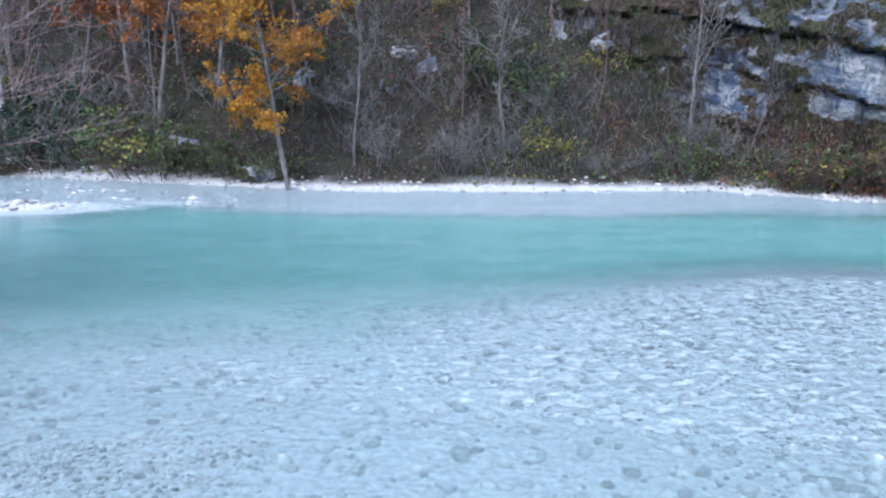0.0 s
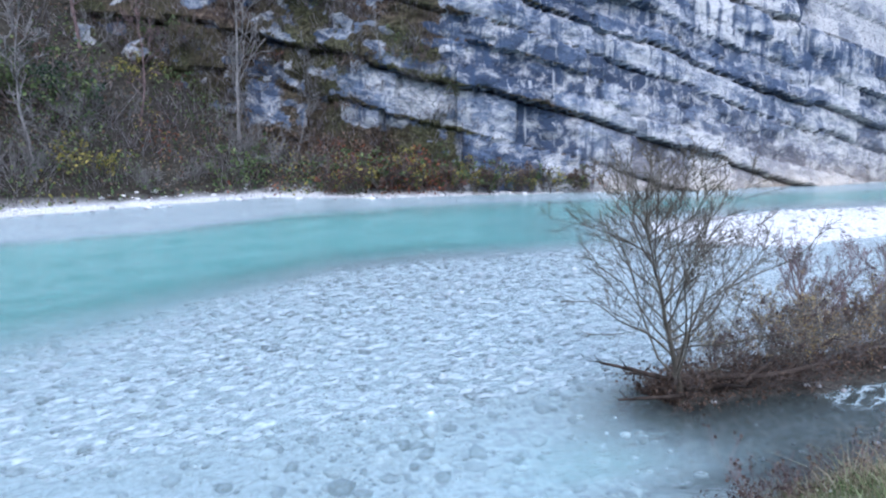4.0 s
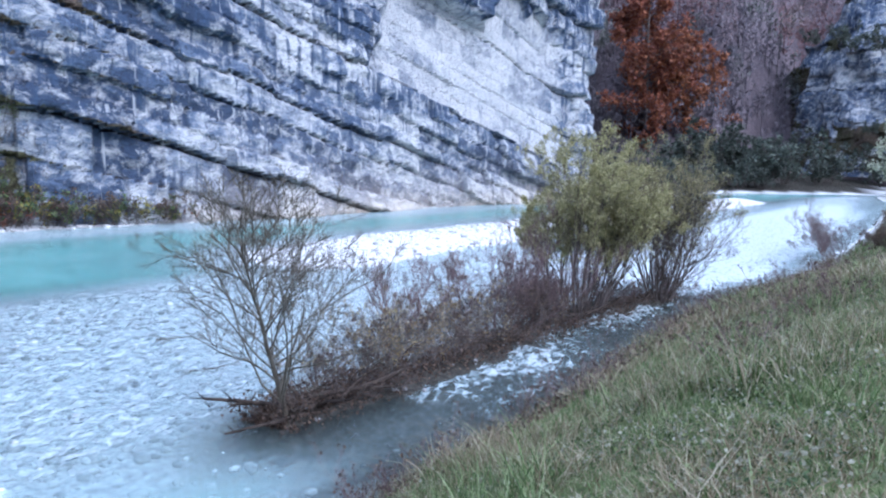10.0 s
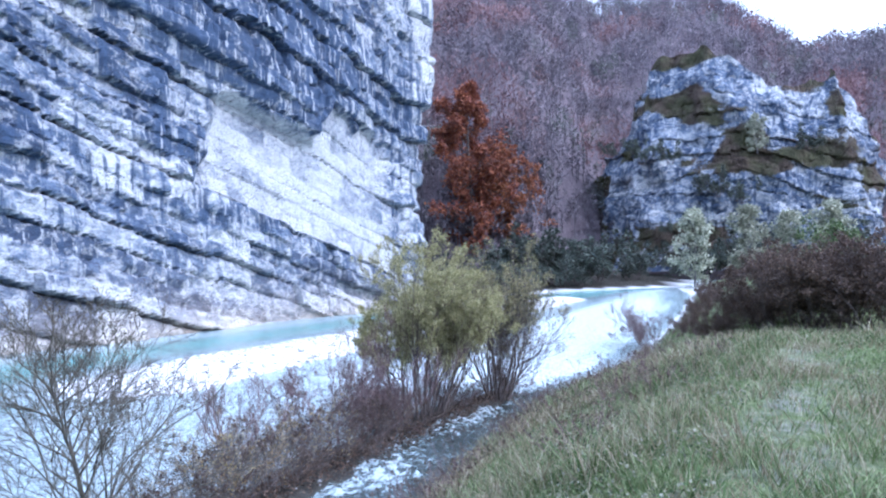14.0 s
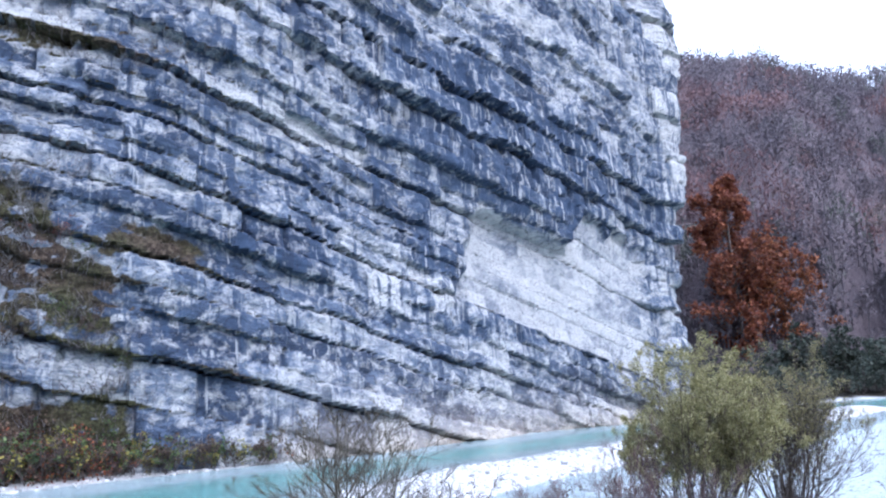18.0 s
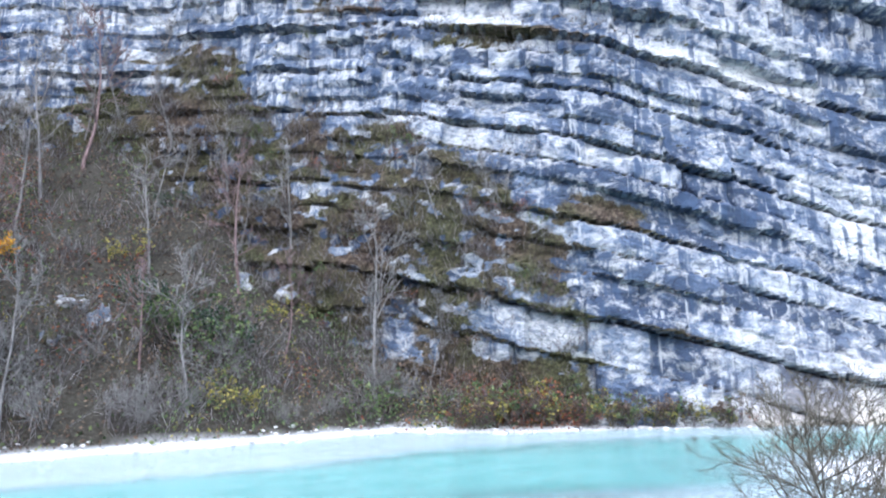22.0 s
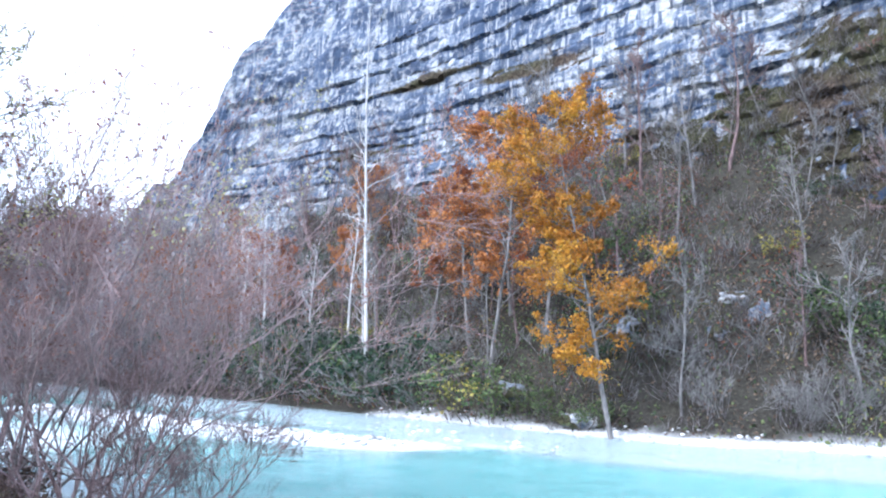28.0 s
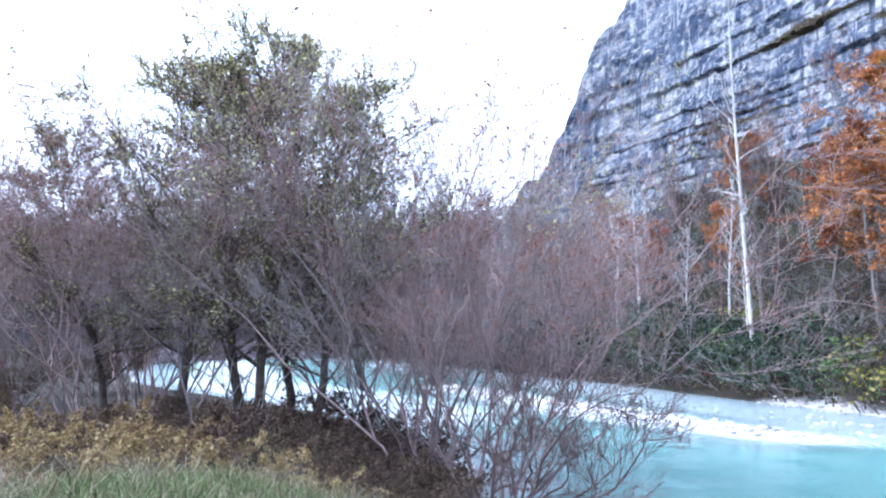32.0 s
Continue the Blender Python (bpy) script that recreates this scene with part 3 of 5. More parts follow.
def growth(S, Z):
    """Where soil and brushwood hold on the broken rock between wood and wall, 0 to 1."""
    n = fbm(S * 0.35, Z * 0.5, 51) - 0.5
    top = np.interp(S, [80, 92, 98, 104, 107, 110, 116, 121, 124, 127, 129, 131], [20, 23, 24, 26, 25, 21, 18.0, 16.5, 15.5, 14.0, 12.0, 8])
    g = 1 - smooth(-1.4, 1.4, Z - top - 7 * n)
    g = g * (1 - smooth(130, 133, S))
    g = np.maximum(g, 0.9 * np.exp(-((Z - 18.2 - 3 * n) / 1.4) ** 2) * smooth(104, 108, S) * (1 - smooth(119, 124, S)))
    g = np.maximum(g, 0.8 * spot(S, Z, 121, 14.5 + 4 * n, 4.5, 2.0))
    g = np.maximum(np.maximum(g, 0.85 * spot(S, Z + 0.12 * (S - 125), 125, 23.8, 7, 0.7)), 0.7 * spot(S, Z, 115, 28.5, 4, 2))
    g = np.maximum(g, 0.95 * spot(S, Z, 124, 10.4 + 3 * n, 4.0, 2.4))
    g = np.maximum(g, 0.85 * spot(S, Z, 131, 11.5 + 2 * n, 3.2, 0.9))
    g = g * (1 - 0.9 * spot(S, Z, 128.0, 5.2, 3.2, 2.5)) * (1 - 0.7 * spot(S, Z, 116, 14.8, 2.5, 0.8)) * (1 - 0.85 * spot(S, Z, 120.3, 5, 1.3, 3)) * (1 - 0.8 * spot(S, Z, 93, 8, 3, 2)) * (1 - 0.6 * spot(S, Z, 101, 13, 2, 1.5))
    return g * smooth(66, 84, S)


def main_looks(S, Z, b):
    top = 18.5 + 3.6 * smooth(165, 169, S)
    pale = smooth(0, 1.0, S - 153.2 - 0.42 * (b - 11) + 0.9 * (fbm(S * 0.7, b * 0.9, 77) - 0.5)) * (1 - smooth(175, 180, S)) * smooth(10.95, 11.15, b) * (1 - smooth(-0.1, 0.3, b - top - 2.5 * (fbm(S * 0.8, S * 0, 5) - 0.5) * smooth(165, 169, S)))
    # beds above the pale panel: darker in tone, more dark streaks
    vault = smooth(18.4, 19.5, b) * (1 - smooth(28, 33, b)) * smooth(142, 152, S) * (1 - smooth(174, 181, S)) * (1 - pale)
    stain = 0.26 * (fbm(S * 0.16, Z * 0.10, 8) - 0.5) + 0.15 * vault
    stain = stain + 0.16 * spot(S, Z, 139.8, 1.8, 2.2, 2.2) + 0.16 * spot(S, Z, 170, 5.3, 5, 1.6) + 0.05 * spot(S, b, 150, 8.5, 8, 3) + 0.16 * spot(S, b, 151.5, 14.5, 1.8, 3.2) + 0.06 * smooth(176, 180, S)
    stain = stain - 0.15 * pale - 0.12 * spot(S, Z, 147, 0.8, 8, 1.5) + 0.08 * (1 - smooth(114, 124, S)) * smooth(50, 80, S) + 0.10 * (fbm(S * 0.05, Z * 0.06, 61) - 0.5) + 0.02 * (1 - smooth(60, 100, S))
    moss = 0.76 * growth(S, Z) * smooth(0.35, 0.49, fbm(S * 1.5, b * 2.3, 21) + 0.05 * growth(S, Z)) + 0.5 * spot(S, b, 133, 7.6, 3.5, 0.8) + 0.35 * spot(S, b, 136.5, 1.9, 2.5, 0.4)
    moss = moss + 0.8 * (1 - smooth(2.0, 4.5, Z)) * (1 - smooth(124, 134, S))
    moss = moss + 0.75 * spot(S, Z + 0.06 * (S - 77), 77, 31.2, 9, 0.9) + 0.7 * spot(S, Z, 62, 34, 6, 0.9) + 0.5 * spot(S, Z, 52, 27, 8, 1.2)
    ledges = 1.1 * (1 - smooth(136, 150, S))
    push = -0.8 * smooth(11.0, 11.3, b) * pale + 0.9 * smooth(18.35, 18.45, b) * (1 - smooth(20, 26, b)) * smooth(155.5, 158, S) * (1 - smooth(165.5, 167, S))
    push = push + 1.9 * smooth(179, 185, S) * smooth(10, 40, Z) + 1.2 * smooth(181, 184, S) * (hashed(np.floor(Z / 5.5 + 0.3) * 7) - 0.4)
    push = push + 0.5 * spot(S, Z, 148, 0.0, 9, 1.6)
    push = push + 0.06 * Z * smooth(148, 170, S)
    # the low bench and weathered rib where wood and rock meet
    push = push + 1.2 * (1 - smooth(128, 140, S)) * smooth(100, 118, S) * (1 - smooth(3, 22, Z)) * (fbm(S * 0.22, Z * 0.22, 31) - 0.2)
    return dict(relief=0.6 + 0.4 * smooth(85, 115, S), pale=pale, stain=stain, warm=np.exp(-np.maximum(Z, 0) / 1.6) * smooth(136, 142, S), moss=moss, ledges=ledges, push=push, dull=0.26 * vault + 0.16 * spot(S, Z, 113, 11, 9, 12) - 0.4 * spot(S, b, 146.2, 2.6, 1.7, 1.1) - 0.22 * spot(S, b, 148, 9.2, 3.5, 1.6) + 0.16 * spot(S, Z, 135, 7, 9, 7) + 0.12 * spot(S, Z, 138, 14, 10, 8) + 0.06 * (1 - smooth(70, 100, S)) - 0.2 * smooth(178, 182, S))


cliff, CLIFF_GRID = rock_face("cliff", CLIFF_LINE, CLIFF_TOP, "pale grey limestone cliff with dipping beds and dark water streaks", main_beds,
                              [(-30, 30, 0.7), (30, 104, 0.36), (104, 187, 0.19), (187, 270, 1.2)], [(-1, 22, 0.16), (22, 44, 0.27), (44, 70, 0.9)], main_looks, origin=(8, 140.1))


def polar(yaw, r, z=0.0):
    return (-r * math.sin(radians(yaw)), r * math.cos(radians(yaw)), z)


def far_looks(S, Z, b):
    n = fbm(S * 0.12, Z * 0.12, 8)
    return dict(relief=1 + 0 * S, pale=0 * S, stain=0.25 * (n - 0.45), warm=0 * S, dull=0 * S, moss=0.6 * smooth(0.46, 0.66, fbm(S * 0.10, Z * 0.22, 17)), ledges=0.6 + 0 * S,
                push=9 * (fbm(S * 0.07, Z * 0.05, 27) - 0.5) + 4 * (fbm(S * 0.25, Z * 0.12, 37) - 0.5))


OUTCROP = [polar(-88, 185)[:2], polar(-91, 162)[:2], polar(-93.5, 150)[:2], polar(-99, 146)[:2], polar(-104, 146)[:2], polar(-109, 150)[:2], polar(-113, 175)[:2]]
rock_face("rock_outcrop", OUTCROP, [18, 30, 44, 46, 38, 40, 22], "bluff of grey weathered limestone rising out of autumn woods", lambda S, Z: Z * 0.8 + 0.1 * S + 7.0 * (fbm(S * 0.05, Z * 0.05, 9) - 0.5) + 2.0 * (fbm(S * 0.2, Z * 0.2, 4) - 0.5),
          [(0, 140, 0.5)], [(0, 48, 0.45)], far_looks, lean=0.16, low=2.0, rough=0.9)

# ---------------------------------------------------------------- hills all round
SKYLINE = [(-180, 13), (-150, 12), (-130, 13), (-115, 14.5), (-106, 14.4), (-100, 18.0), (-96, 18.3), (-91, 18.3), (-85, 20.3), (-79, 21.6), (-70, 24), (-50, 24), (0, 20), (34, 18), (40, 12), (46, 9), (58, 8), (70, 7), (80, 7), (90, 8), (110, 14), (140, 13), (180, 13)]
HILL_FOOT = [(-180, 70), (-130, 90), (-113, 158), (-91, 158), (-86, 118), (-80, 114), (-60, 150), (0, 150), (36, 150), (60, 130), (80, 110), (110, 80), (180, 70)]


def hill_height(yaw, r):
    el = np.interp(yaw, *zip(*SKYLINE))
    foot = np.interp(yaw, *zip(*HILL_FOOT))
    back = foot + 210
    peak = 4 + back * np.tan(np.radians(el)) - 9
    k = (r - foot) / 210
    up = np.where(k < 1, np.sin(np.clip(k, 0, 1) * np.pi / 2) ** 0.9, 1 - 0.1 * (k - 1))
    return 1 + (peak - 1) * up + 9 * (fbm(yaw * 0.25 + 90, r * 0.02) - 0.5) * np.clip(3 * k, 0, 1)


hy, hr = np.linspace(-180, 180, 241), np.linspace(-4, 330, 46)
HY, HR = np.meshgrid(hy, hr, indexing="ij")
HR = HR + np.interp(HY, *zip(*HILL_FOOT))
HZ = np.where(HR < np.interp(HY, *zip(*HILL_FOOT)), -3, hill_height(HY, HR))
hills = mesh_object("hills", np.stack([-HR * np.sin(np.radians(HY)), HR * np.cos(np.radians(HY)), HZ], -1).reshape(-1, 3), grid_faces(len(hy), len(hr)), HILLSIDE)
tagged(hills, "steep wooded valley sides under fallen leaves", "hills", kind="structure")


# ---------------------------------------------------------------- plants
def unit(v):
    return v / (np.linalg.norm(v, axis=-1, keepdims=True) + 1e-9)


def limbs(rng, start, way, length, radius, nodes=6, wander=0.25, lift=0.1, taper=0.25):
    """Polylines for many limbs at once: nodes (n, k+1, 3) and radii (n, k+1)."""
    n = len(start)
    pts, d = [start], unit(way)
    for _ in range(nodes):
        d = unit(d + wander * rng.normal(size=(n, 3)) + np.array([0, 0, lift]))
        pts.append(pts[-1] + d * (length / nodes)[:, None])
    fall = np.linspace(1, taper, nodes + 1)
    return np.stack(pts, 1), radius[:, None] * fall[None]


def offshoots(rng, pts, rad, count, ratio, spread=0.8, first=0.25, rise=0.2, thin=0.55):
    """Starts, ways, lengths and radii for count children of each limb."""
    n, k1, _ = pts.shape
    u = first + (1 - first) * rng.random((n, count)) ** 0.8
    f = u * (k1 - 1)
    i = np.minimum(f.astype(int), k1 - 2)
    w = (f - i)[..., None]
    r = np.arange(n)[:, None]
    start = pts[r, i] * (1 - w) + pts[r, i + 1] * w
    tang = unit(pts[r, i + 1] - pts[r, i])
    way = unit(tang + spread * unit(rng.normal(size=(n, count, 3))) + np.array([0, 0, rise]))
    total = np.linalg.norm(np.diff(pts, axis=1), axis=2).sum(1)[:, None]
    length = total * ratio * (1.15 - 0.75 * u) * rng.uniform(0.6, 1.3, (n, count))
    radius = (rad[r, i] * (1 - w[..., 0]) + rad[r, i + 1] * w[..., 0]) * thin
    return start.reshape(-1, 3), way.reshape(-1, 3), length.ravel(), radius.ravel()


def tubes(pts, rad, sides=3):
    """Joined rings along many polylines: corners and quads."""
    n, k, _ = pts.shape
    tang = np.gradient(pts, axis=1)
    tang = unit(tang)
    ref = np.where(np.abs(tang[..., 2:3]) > 0.9, np.array([1.0, 0, 0]), np.array([0, 0, 1.0]))
    a = unit(np.cross(tang, ref))
    b = np.cross(tang, a)
    ang = np.arange(sides) * 2 * np.pi / sides
    ring = pts[:, :, None] + rad[:, :, None, None] * (a[:, :, None] * np.cos(ang)[:, None] + b[:, :, None] * np.sin(ang)[:, None])
    idx = np.arange(n * k * sides).reshape(n, k, sides)
    q = np.stack([idx[:, :-1], np.roll(idx, -1, 2)[:, :-1], np.roll(idx, -1, 2)[:, 1:], idx[:, 1:]], -1)
    return ring.reshape(-1, 3), q.reshape(-1, 4)


def joined(sets):
    vs, fs, n = [], [], 0
    for v, f in sets:
        vs.append(v)
        fs.append(f + n)
        n += len(v)
    return np.concatenate(vs), np.concatenate(fs)


def leaves_at(rng, pts, size, slim=0.45, droop=0.0):
    """One bent diamond leaf at each point."""
    n = len(pts)
    d = unit(rng.normal(size=(n, 3)) + np.array([0, 0, -droop]))
    s = unit(np.cross(d, rng.normal(size=(n, 3))))
    up = np.cross(d, s)
    L = (size * rng.uniform(0.6, 1.4, n))[:, None]
    mid = pts + d * L * 0.45 + up * L * 0.08
    v = np.stack([pts, mid + s * L * slim, pts + d * L, mid - s * L * slim], 1)
    return v.reshape(-1, 3), np.arange(4 * n).reshape(-1, 4)


def along(rng, pts, count, jitter):
    """Points strewn along limbs."""
    n, k, _ = pts.shape
    f = rng.random((n, count)) * (k - 1)
    i = np.minimum(f.astype(int), k - 2)
    w = (f - i)[..., None]
    r = np.arange(n)[:, None]
    p = pts[r, i] * (1 - w) + pts[r, i + 1] * w
    return (p + jitter * rng.normal(size=p.shape)).reshape(-1, 3)


def part(name, data, material, parent, label="", flat=False):
    ob = mesh_object(name, *data, material, parent, smooth_shade=not flat)
    if label:
        ob["label"] = label
    return ob


def shrub(name, seed, height, spread, stems, bark, leaf=None, leaf_size=0.06, leaf_count=0, leaf_low=0.0, twigs=(7, 6, 4), foot=0.25, arch=0.0, thick=0.035, slim=0.4, lean=(0, 0), lite=False, tiny=None, start_at=0.12, wild=0.12, dome=False, flare=1.3):
    """Many-stemmed bush; parts: every stem, the branchwork on them, the foliage."""
    rng = np.random.default_rng(seed)
    root = new(name)
    a = rng.uniform(0, 2 * np.pi, stems)
    q = np.sqrt(rng.random(stems))
    start = np.stack([foot * q * np.cos(a), foot * q * np.sin(a), np.full(stems, -0.12)], 1)
    tilt = flare * spread / height * (0.1 + 1.0 * q)
    way = np.stack([tilt * np.cos(a) + lean[0], tilt * np.sin(a) + lean[1], np.ones(stems)], 1)
    L = height * rng.uniform(0.62, 1.02, stems) * np.sqrt(1 + tilt ** 2)
    if dome:
        L = height * rng.uniform(0.55, 1.0, stems) * (1.05 - 0.15 * q)
    n = (4, 3, 2, 1) if lite else (8, 5, 3, 2)
    s, sr = limbs(rng, start, way, L * 0.92, thick * rng.uniform(0.6, 1.2, stems), n[0], wild, 0.04 - arch * 0.3, 0.18)
    b, br = limbs(rng, *offshoots(rng, s, sr, twigs[0], 0.52, 0.75 + 2.2 * (wild - 0.08), start_at, 0.2), n[1], 0.19, 0.10 - arch * 0.2)
    t, tr = limbs(rng, *offshoots(rng, b, br, twigs[1], 0.55, 0.8, 0.12, 0.2), n[2], 0.17, 0.08 - arch * 0.1)
    w, wr = limbs(rng, *offshoots(rng, t, tr, twigs[2], 0.62, 0.75, 0.15, 0.2), n[3], 0.18, 0.06)
    tiny = tiny or 0.0026 * (height / 3) ** 0.5
    for i in range(0 if lite else stems):
        part("stem", tubes(s[i:i + 1], np.maximum(sr[i:i + 1], tiny), 7), bark, root)
    part("branchwork", joined(([tubes(s, np.maximum(sr, tiny), 4)] if lite else []) + [tubes(b, np.maximum(br, tiny), 3 if lite else 4), tubes(t, np.maximum(tr, tiny), 3), tubes(w, np.maximum(wr, tiny * 0.8), 3)]), bark, root)["kind"] = "stuff"
    if leaf is not None and leaf_count:
        p = along(rng, w, leaf_count, leaf_size * 0.6)
        p = p[p[:, 2] > leaf_low * height + (0.16 * height if dome else 0.3) * rng.normal(size=len(p))] if leaf_low >= 0 else p[p[:, 2] < -leaf_low * height + 0.25 * rng.normal(size=len(p))]
        part("foliage", leaves_at(rng, p, leaf_size, slim), leaf, root)["kind"] = "stuff"
    return root


def tree(name, seed, height, bark, leaf=None, leaf_size=0.2, leaf_count=0, crown=(0.3, 1.0), reach=0.3, boughs=26, twigs=(6, 5), thick=0.012, lean=(0, 0), rise=0.35, bend=0.05, tiny=0.008, wide=0.45, lite=False, sway=(0, 0), outline=None, split=False):
    """Single-trunked tree; parts: trunk, boughs, twigs, leaves. outline: (height share, reach share) pairs. split: every bough is a part with its own twigs and leaves."""
    rng = np.random.default_rng(seed)
    root = new(name)
    s, sr = limbs(rng, np.array([[0, 0, -0.3]]), np.array([[lean[0], lean[1], 1.0]]), np.array([height]), np.array([thick * height]), 12, bend, 0.08, 0.12)
    u = crown[0] + (crown[1] - crown[0]) * np.linspace(0, 1, boughs) ** 0.9
    f = u * 11.99
    i = np.minimum(f.astype(int), 11)
    p = s[0, i] + (s[0, i + 1] - s[0, i]) * (f - i)[:, None]
    a = rng.uniform(0, 2 * np.pi, boughs)
    way = np.stack([np.cos(a) + sway[0], np.sin(a) + sway[1], rise + 0.5 * u + 0.2 * rng.normal(size=boughs)], 1)
    k = (u - crown[0]) / (crown[1] - crown[0] + 1e-6)
    L = height * reach * np.clip(np.sin(np.pi * (0.22 + 0.74 * k)), 0.15, 1) * rng.uniform(0.55, 1.25, boughs)
    if outline:
        L = height * reach * np.interp(u, *zip(*outline)) * rng.uniform(0.7, 1.15, boughs)
    b, br = limbs(rng, p, way, L, np.maximum(sr[0, i] * 0.42, 0.012), 6, 0.17, 0.06, 0.2)
    t, tr = limbs(rng, *offshoots(rng, b, br, twigs[0], 0.45, 0.85, 0.15, 0.12), 2 if lite else 3, 0.2, 0.04)
    w, wr = limbs(rng, *offshoots(rng, t, tr, twigs[1], 0.55, 0.9, 0.15, 0.1), 1 if lite else 2, 0.2, 0.02)
    part("trunk", tubes(s, sr, 9), bark, root)
    if split:
        for n in range(boughs):
            ts, ws = slice(n * twigs[0], (n + 1) * twigs[0]), slice(n * twigs[0] * twigs[1], (n + 1) * twigs[0] * twigs[1])
            bough = part("bough", tubes(b[n:n + 1], np.maximum(br[n:n + 1], tiny), 5), bark, root)
            part("branchwork", joined([tubes(t[ts], np.maximum(tr[ts], tiny), 3), tubes(w[ws], np.maximum(wr[ws], tiny * 0.8), 3)]), bark, bough)["kind"] = "stuff"
            if leaf is not None and leaf_count:
                part("foliage", leaves_at(rng, along(rng, w[ws], leaf_count, leaf_size * 0.7), leaf_size, wide), leaf, bough)["kind"] = "stuff"
        return root
    part("branchwork", joined([tubes(b, np.maximum(br, tiny), 4), tubes(t, np.maximum(tr, tiny), 3), tubes(w, np.maximum(wr, tiny * 0.8), 3)]), bark, root)["kind"] = "stuff"
    if leaf is not None and leaf_count:
        part("foliage", leaves_at(rng, along(rng, w, leaf_count, leaf_size * 0.7), leaf_size, wide), leaf, root)["kind"] = "stuff"
    return root


def sprays(name, seed, spots, height, count, text, parent=None):
    """Fans of thin bare twigs, too many and too fine to tell apart."""
    r = np.random.default_rng(seed)
    p = np.repeat(np.asarray(spots, float), count, 0)
    n = len(p)
    h = np.repeat(height * r.uniform(0.5, 1.3, len(spots)), count) * r.uniform(0.4, 1.0, n)
    way = unit(np.stack([0.55 * r.normal(size=n), 0.55 * r.normal(size=n), 1 + 0 * h], 1))
    start = p + 0.45 * np.stack([r.normal(size=n), r.normal(size=n), 0 * h], 1) + way * (h * r.uniform(0, 0.4, n))[:, None]
    s, sr = limbs(r, start, way, h * 0.7, np.full(n, 0.016), 2, 0.22, 0.05, 0.35)
    return tagged(mesh_object(name, *tubes(s, sr, 3), TWIGS, parent), text, "undergrowth", kind="stuff")


def ground_z(x, y):
    z, _, _ = terrain(np.array([[float(x)]]), np.array([[float(y)]]))
    return float(z[0, 0])


def put(ob, x, y, turn=0.0, size=1.0, z=None, sink=0.0):
    ob.location = (x, y, (ground_z(x, y) if z is None else z) - sink)
    ob.rotation_euler = (0, 0, radians(turn))
    ob.scale = (size, size, size)
    return ob


def more(ob, x, y, turn, size, tilt=0.0, z=None):
    c = copy_thing(ob, pose(x, y, ground_z(x, y) if z is None else z, tilt, 0, turn))
    c.scale = (size, size, size * (0.9 + 0.2 * ((turn * 7) % 1)))
    return c


# ---- bushes on the strip between the river and its side channel
STRIP = "bushes along the side channel"
w1 = tree("willow_bush", 27, 3.0, BARK_WILLOW, None, 0.04, 0, (0.14, 1.0), 0.78, 36, (10, 8), 0.016, (-0.05, 0.0), 0.72, 0.09, 0.0040, 0.3, outline=[(0.0, 1.0), (0.3, 1.0), (0.6, 0.75), (1.0, 0.42)], split=True)
tagged(put(w1, 8.35, 6.15, 20, 1.1), "bare spreading willow bush on a short trunk", "bush", STRIP)
w2 = shrub("willow_bush", 12, 2.0, 1.1, 9, BARK_PURPLE, LEAF_BROWN, 0.045, 1, -0.3, twigs=(9, 7, 4), foot=0.2, thick=0.022, tiny=0.0032)
tagged(put(w2, 12.6, 6.3, 0), "bare reddish-twigged bush with dead leaves at its foot", "bush", STRIP)
w3 = shrub("willow_bush", 13, 2.4, 1.5, 14, BARK_PURPLE, LEAF_BROWN, 0.05, 2, -0.4, twigs=(9, 7, 4), foot=0.5, thick=0.02, tiny=0.0034)
tagged(put(w3, 15.2, 5.4, 0), "purple-brown bush with withered russet leaves below", "bush", STRIP)
w4 = shrub("willow_bush", 14, 4.7, 2.2, 36, BARK_DARK, LEAF_OLIVE, 0.052, 15, 0.38, twigs=(9, 7, 4), foot=0.5, thick=0.026, slim=0.2, start_at=0.3, wild=0.10, dome=True, arch=-0.15)
tagged(put(w4, 18.2, 4.25, 0), "full olive-green willow bush on several dark stems", "bush", STRIP)
w5 = shrub("willow_bush", 15, 4.7, 2.1, 28, BARK_DARK, LEAF_OLIVE, 0.05, 5, 0.52, twigs=(11, 7, 4), foot=0.35, thick=0.022, slim=0.2, start_at=0.10, dome=True, arch=-0.1)
tagged(put(w5, 21.0, 2.6, 0), "thinning olive-brown willow bush with bare lower twigs", "bush", STRIP)
b1 = shrub("brushwood", 16, 1.2, 0.8, 15, BARK_DARK, LEAF_BROWN, 0.036, 1, 0.0, twigs=(6, 5, 3), foot=0.35, thick=0.010, tiny=0.0028, wild=0.18)
tagged(put(b1, 10.3, 6.0, 0), "low tangle of brown-leaved brushwood on the gravel strip", "brushwood", "brushwood along the side channel")
b2 = shrub("brushwood", 17, 1.3, 0.8, 14, BARK_GREY, LEAF_BUFF, 0.034, 1, 0.0, twigs=(6, 5, 3), foot=0.3, thick=0.010, tiny=0.0028, wild=0.18)
tagged(put(b2, 11.3, 6.2, 0), "low yellowish brushwood with sparse small leaves", "brushwood", "brushwood along the side channel")
for x, y, a, k in [(9.4, 6.2, 40, 0.7), (12.2, 5.5, 80, 0.85), (13.2, 5.3, 150, 0.9), (15.6, 4.8, 200, 1.1), (16.6, 4.5, 290, 1.0), (19.4, 3.5, 30, 0.7), (22.3, 2.4, 130, 0.6), (14.2, 5.1, 20, 1.0), (8.5, 6.2, 210, 0.45)]:
    more(b1, x, y, a, k)
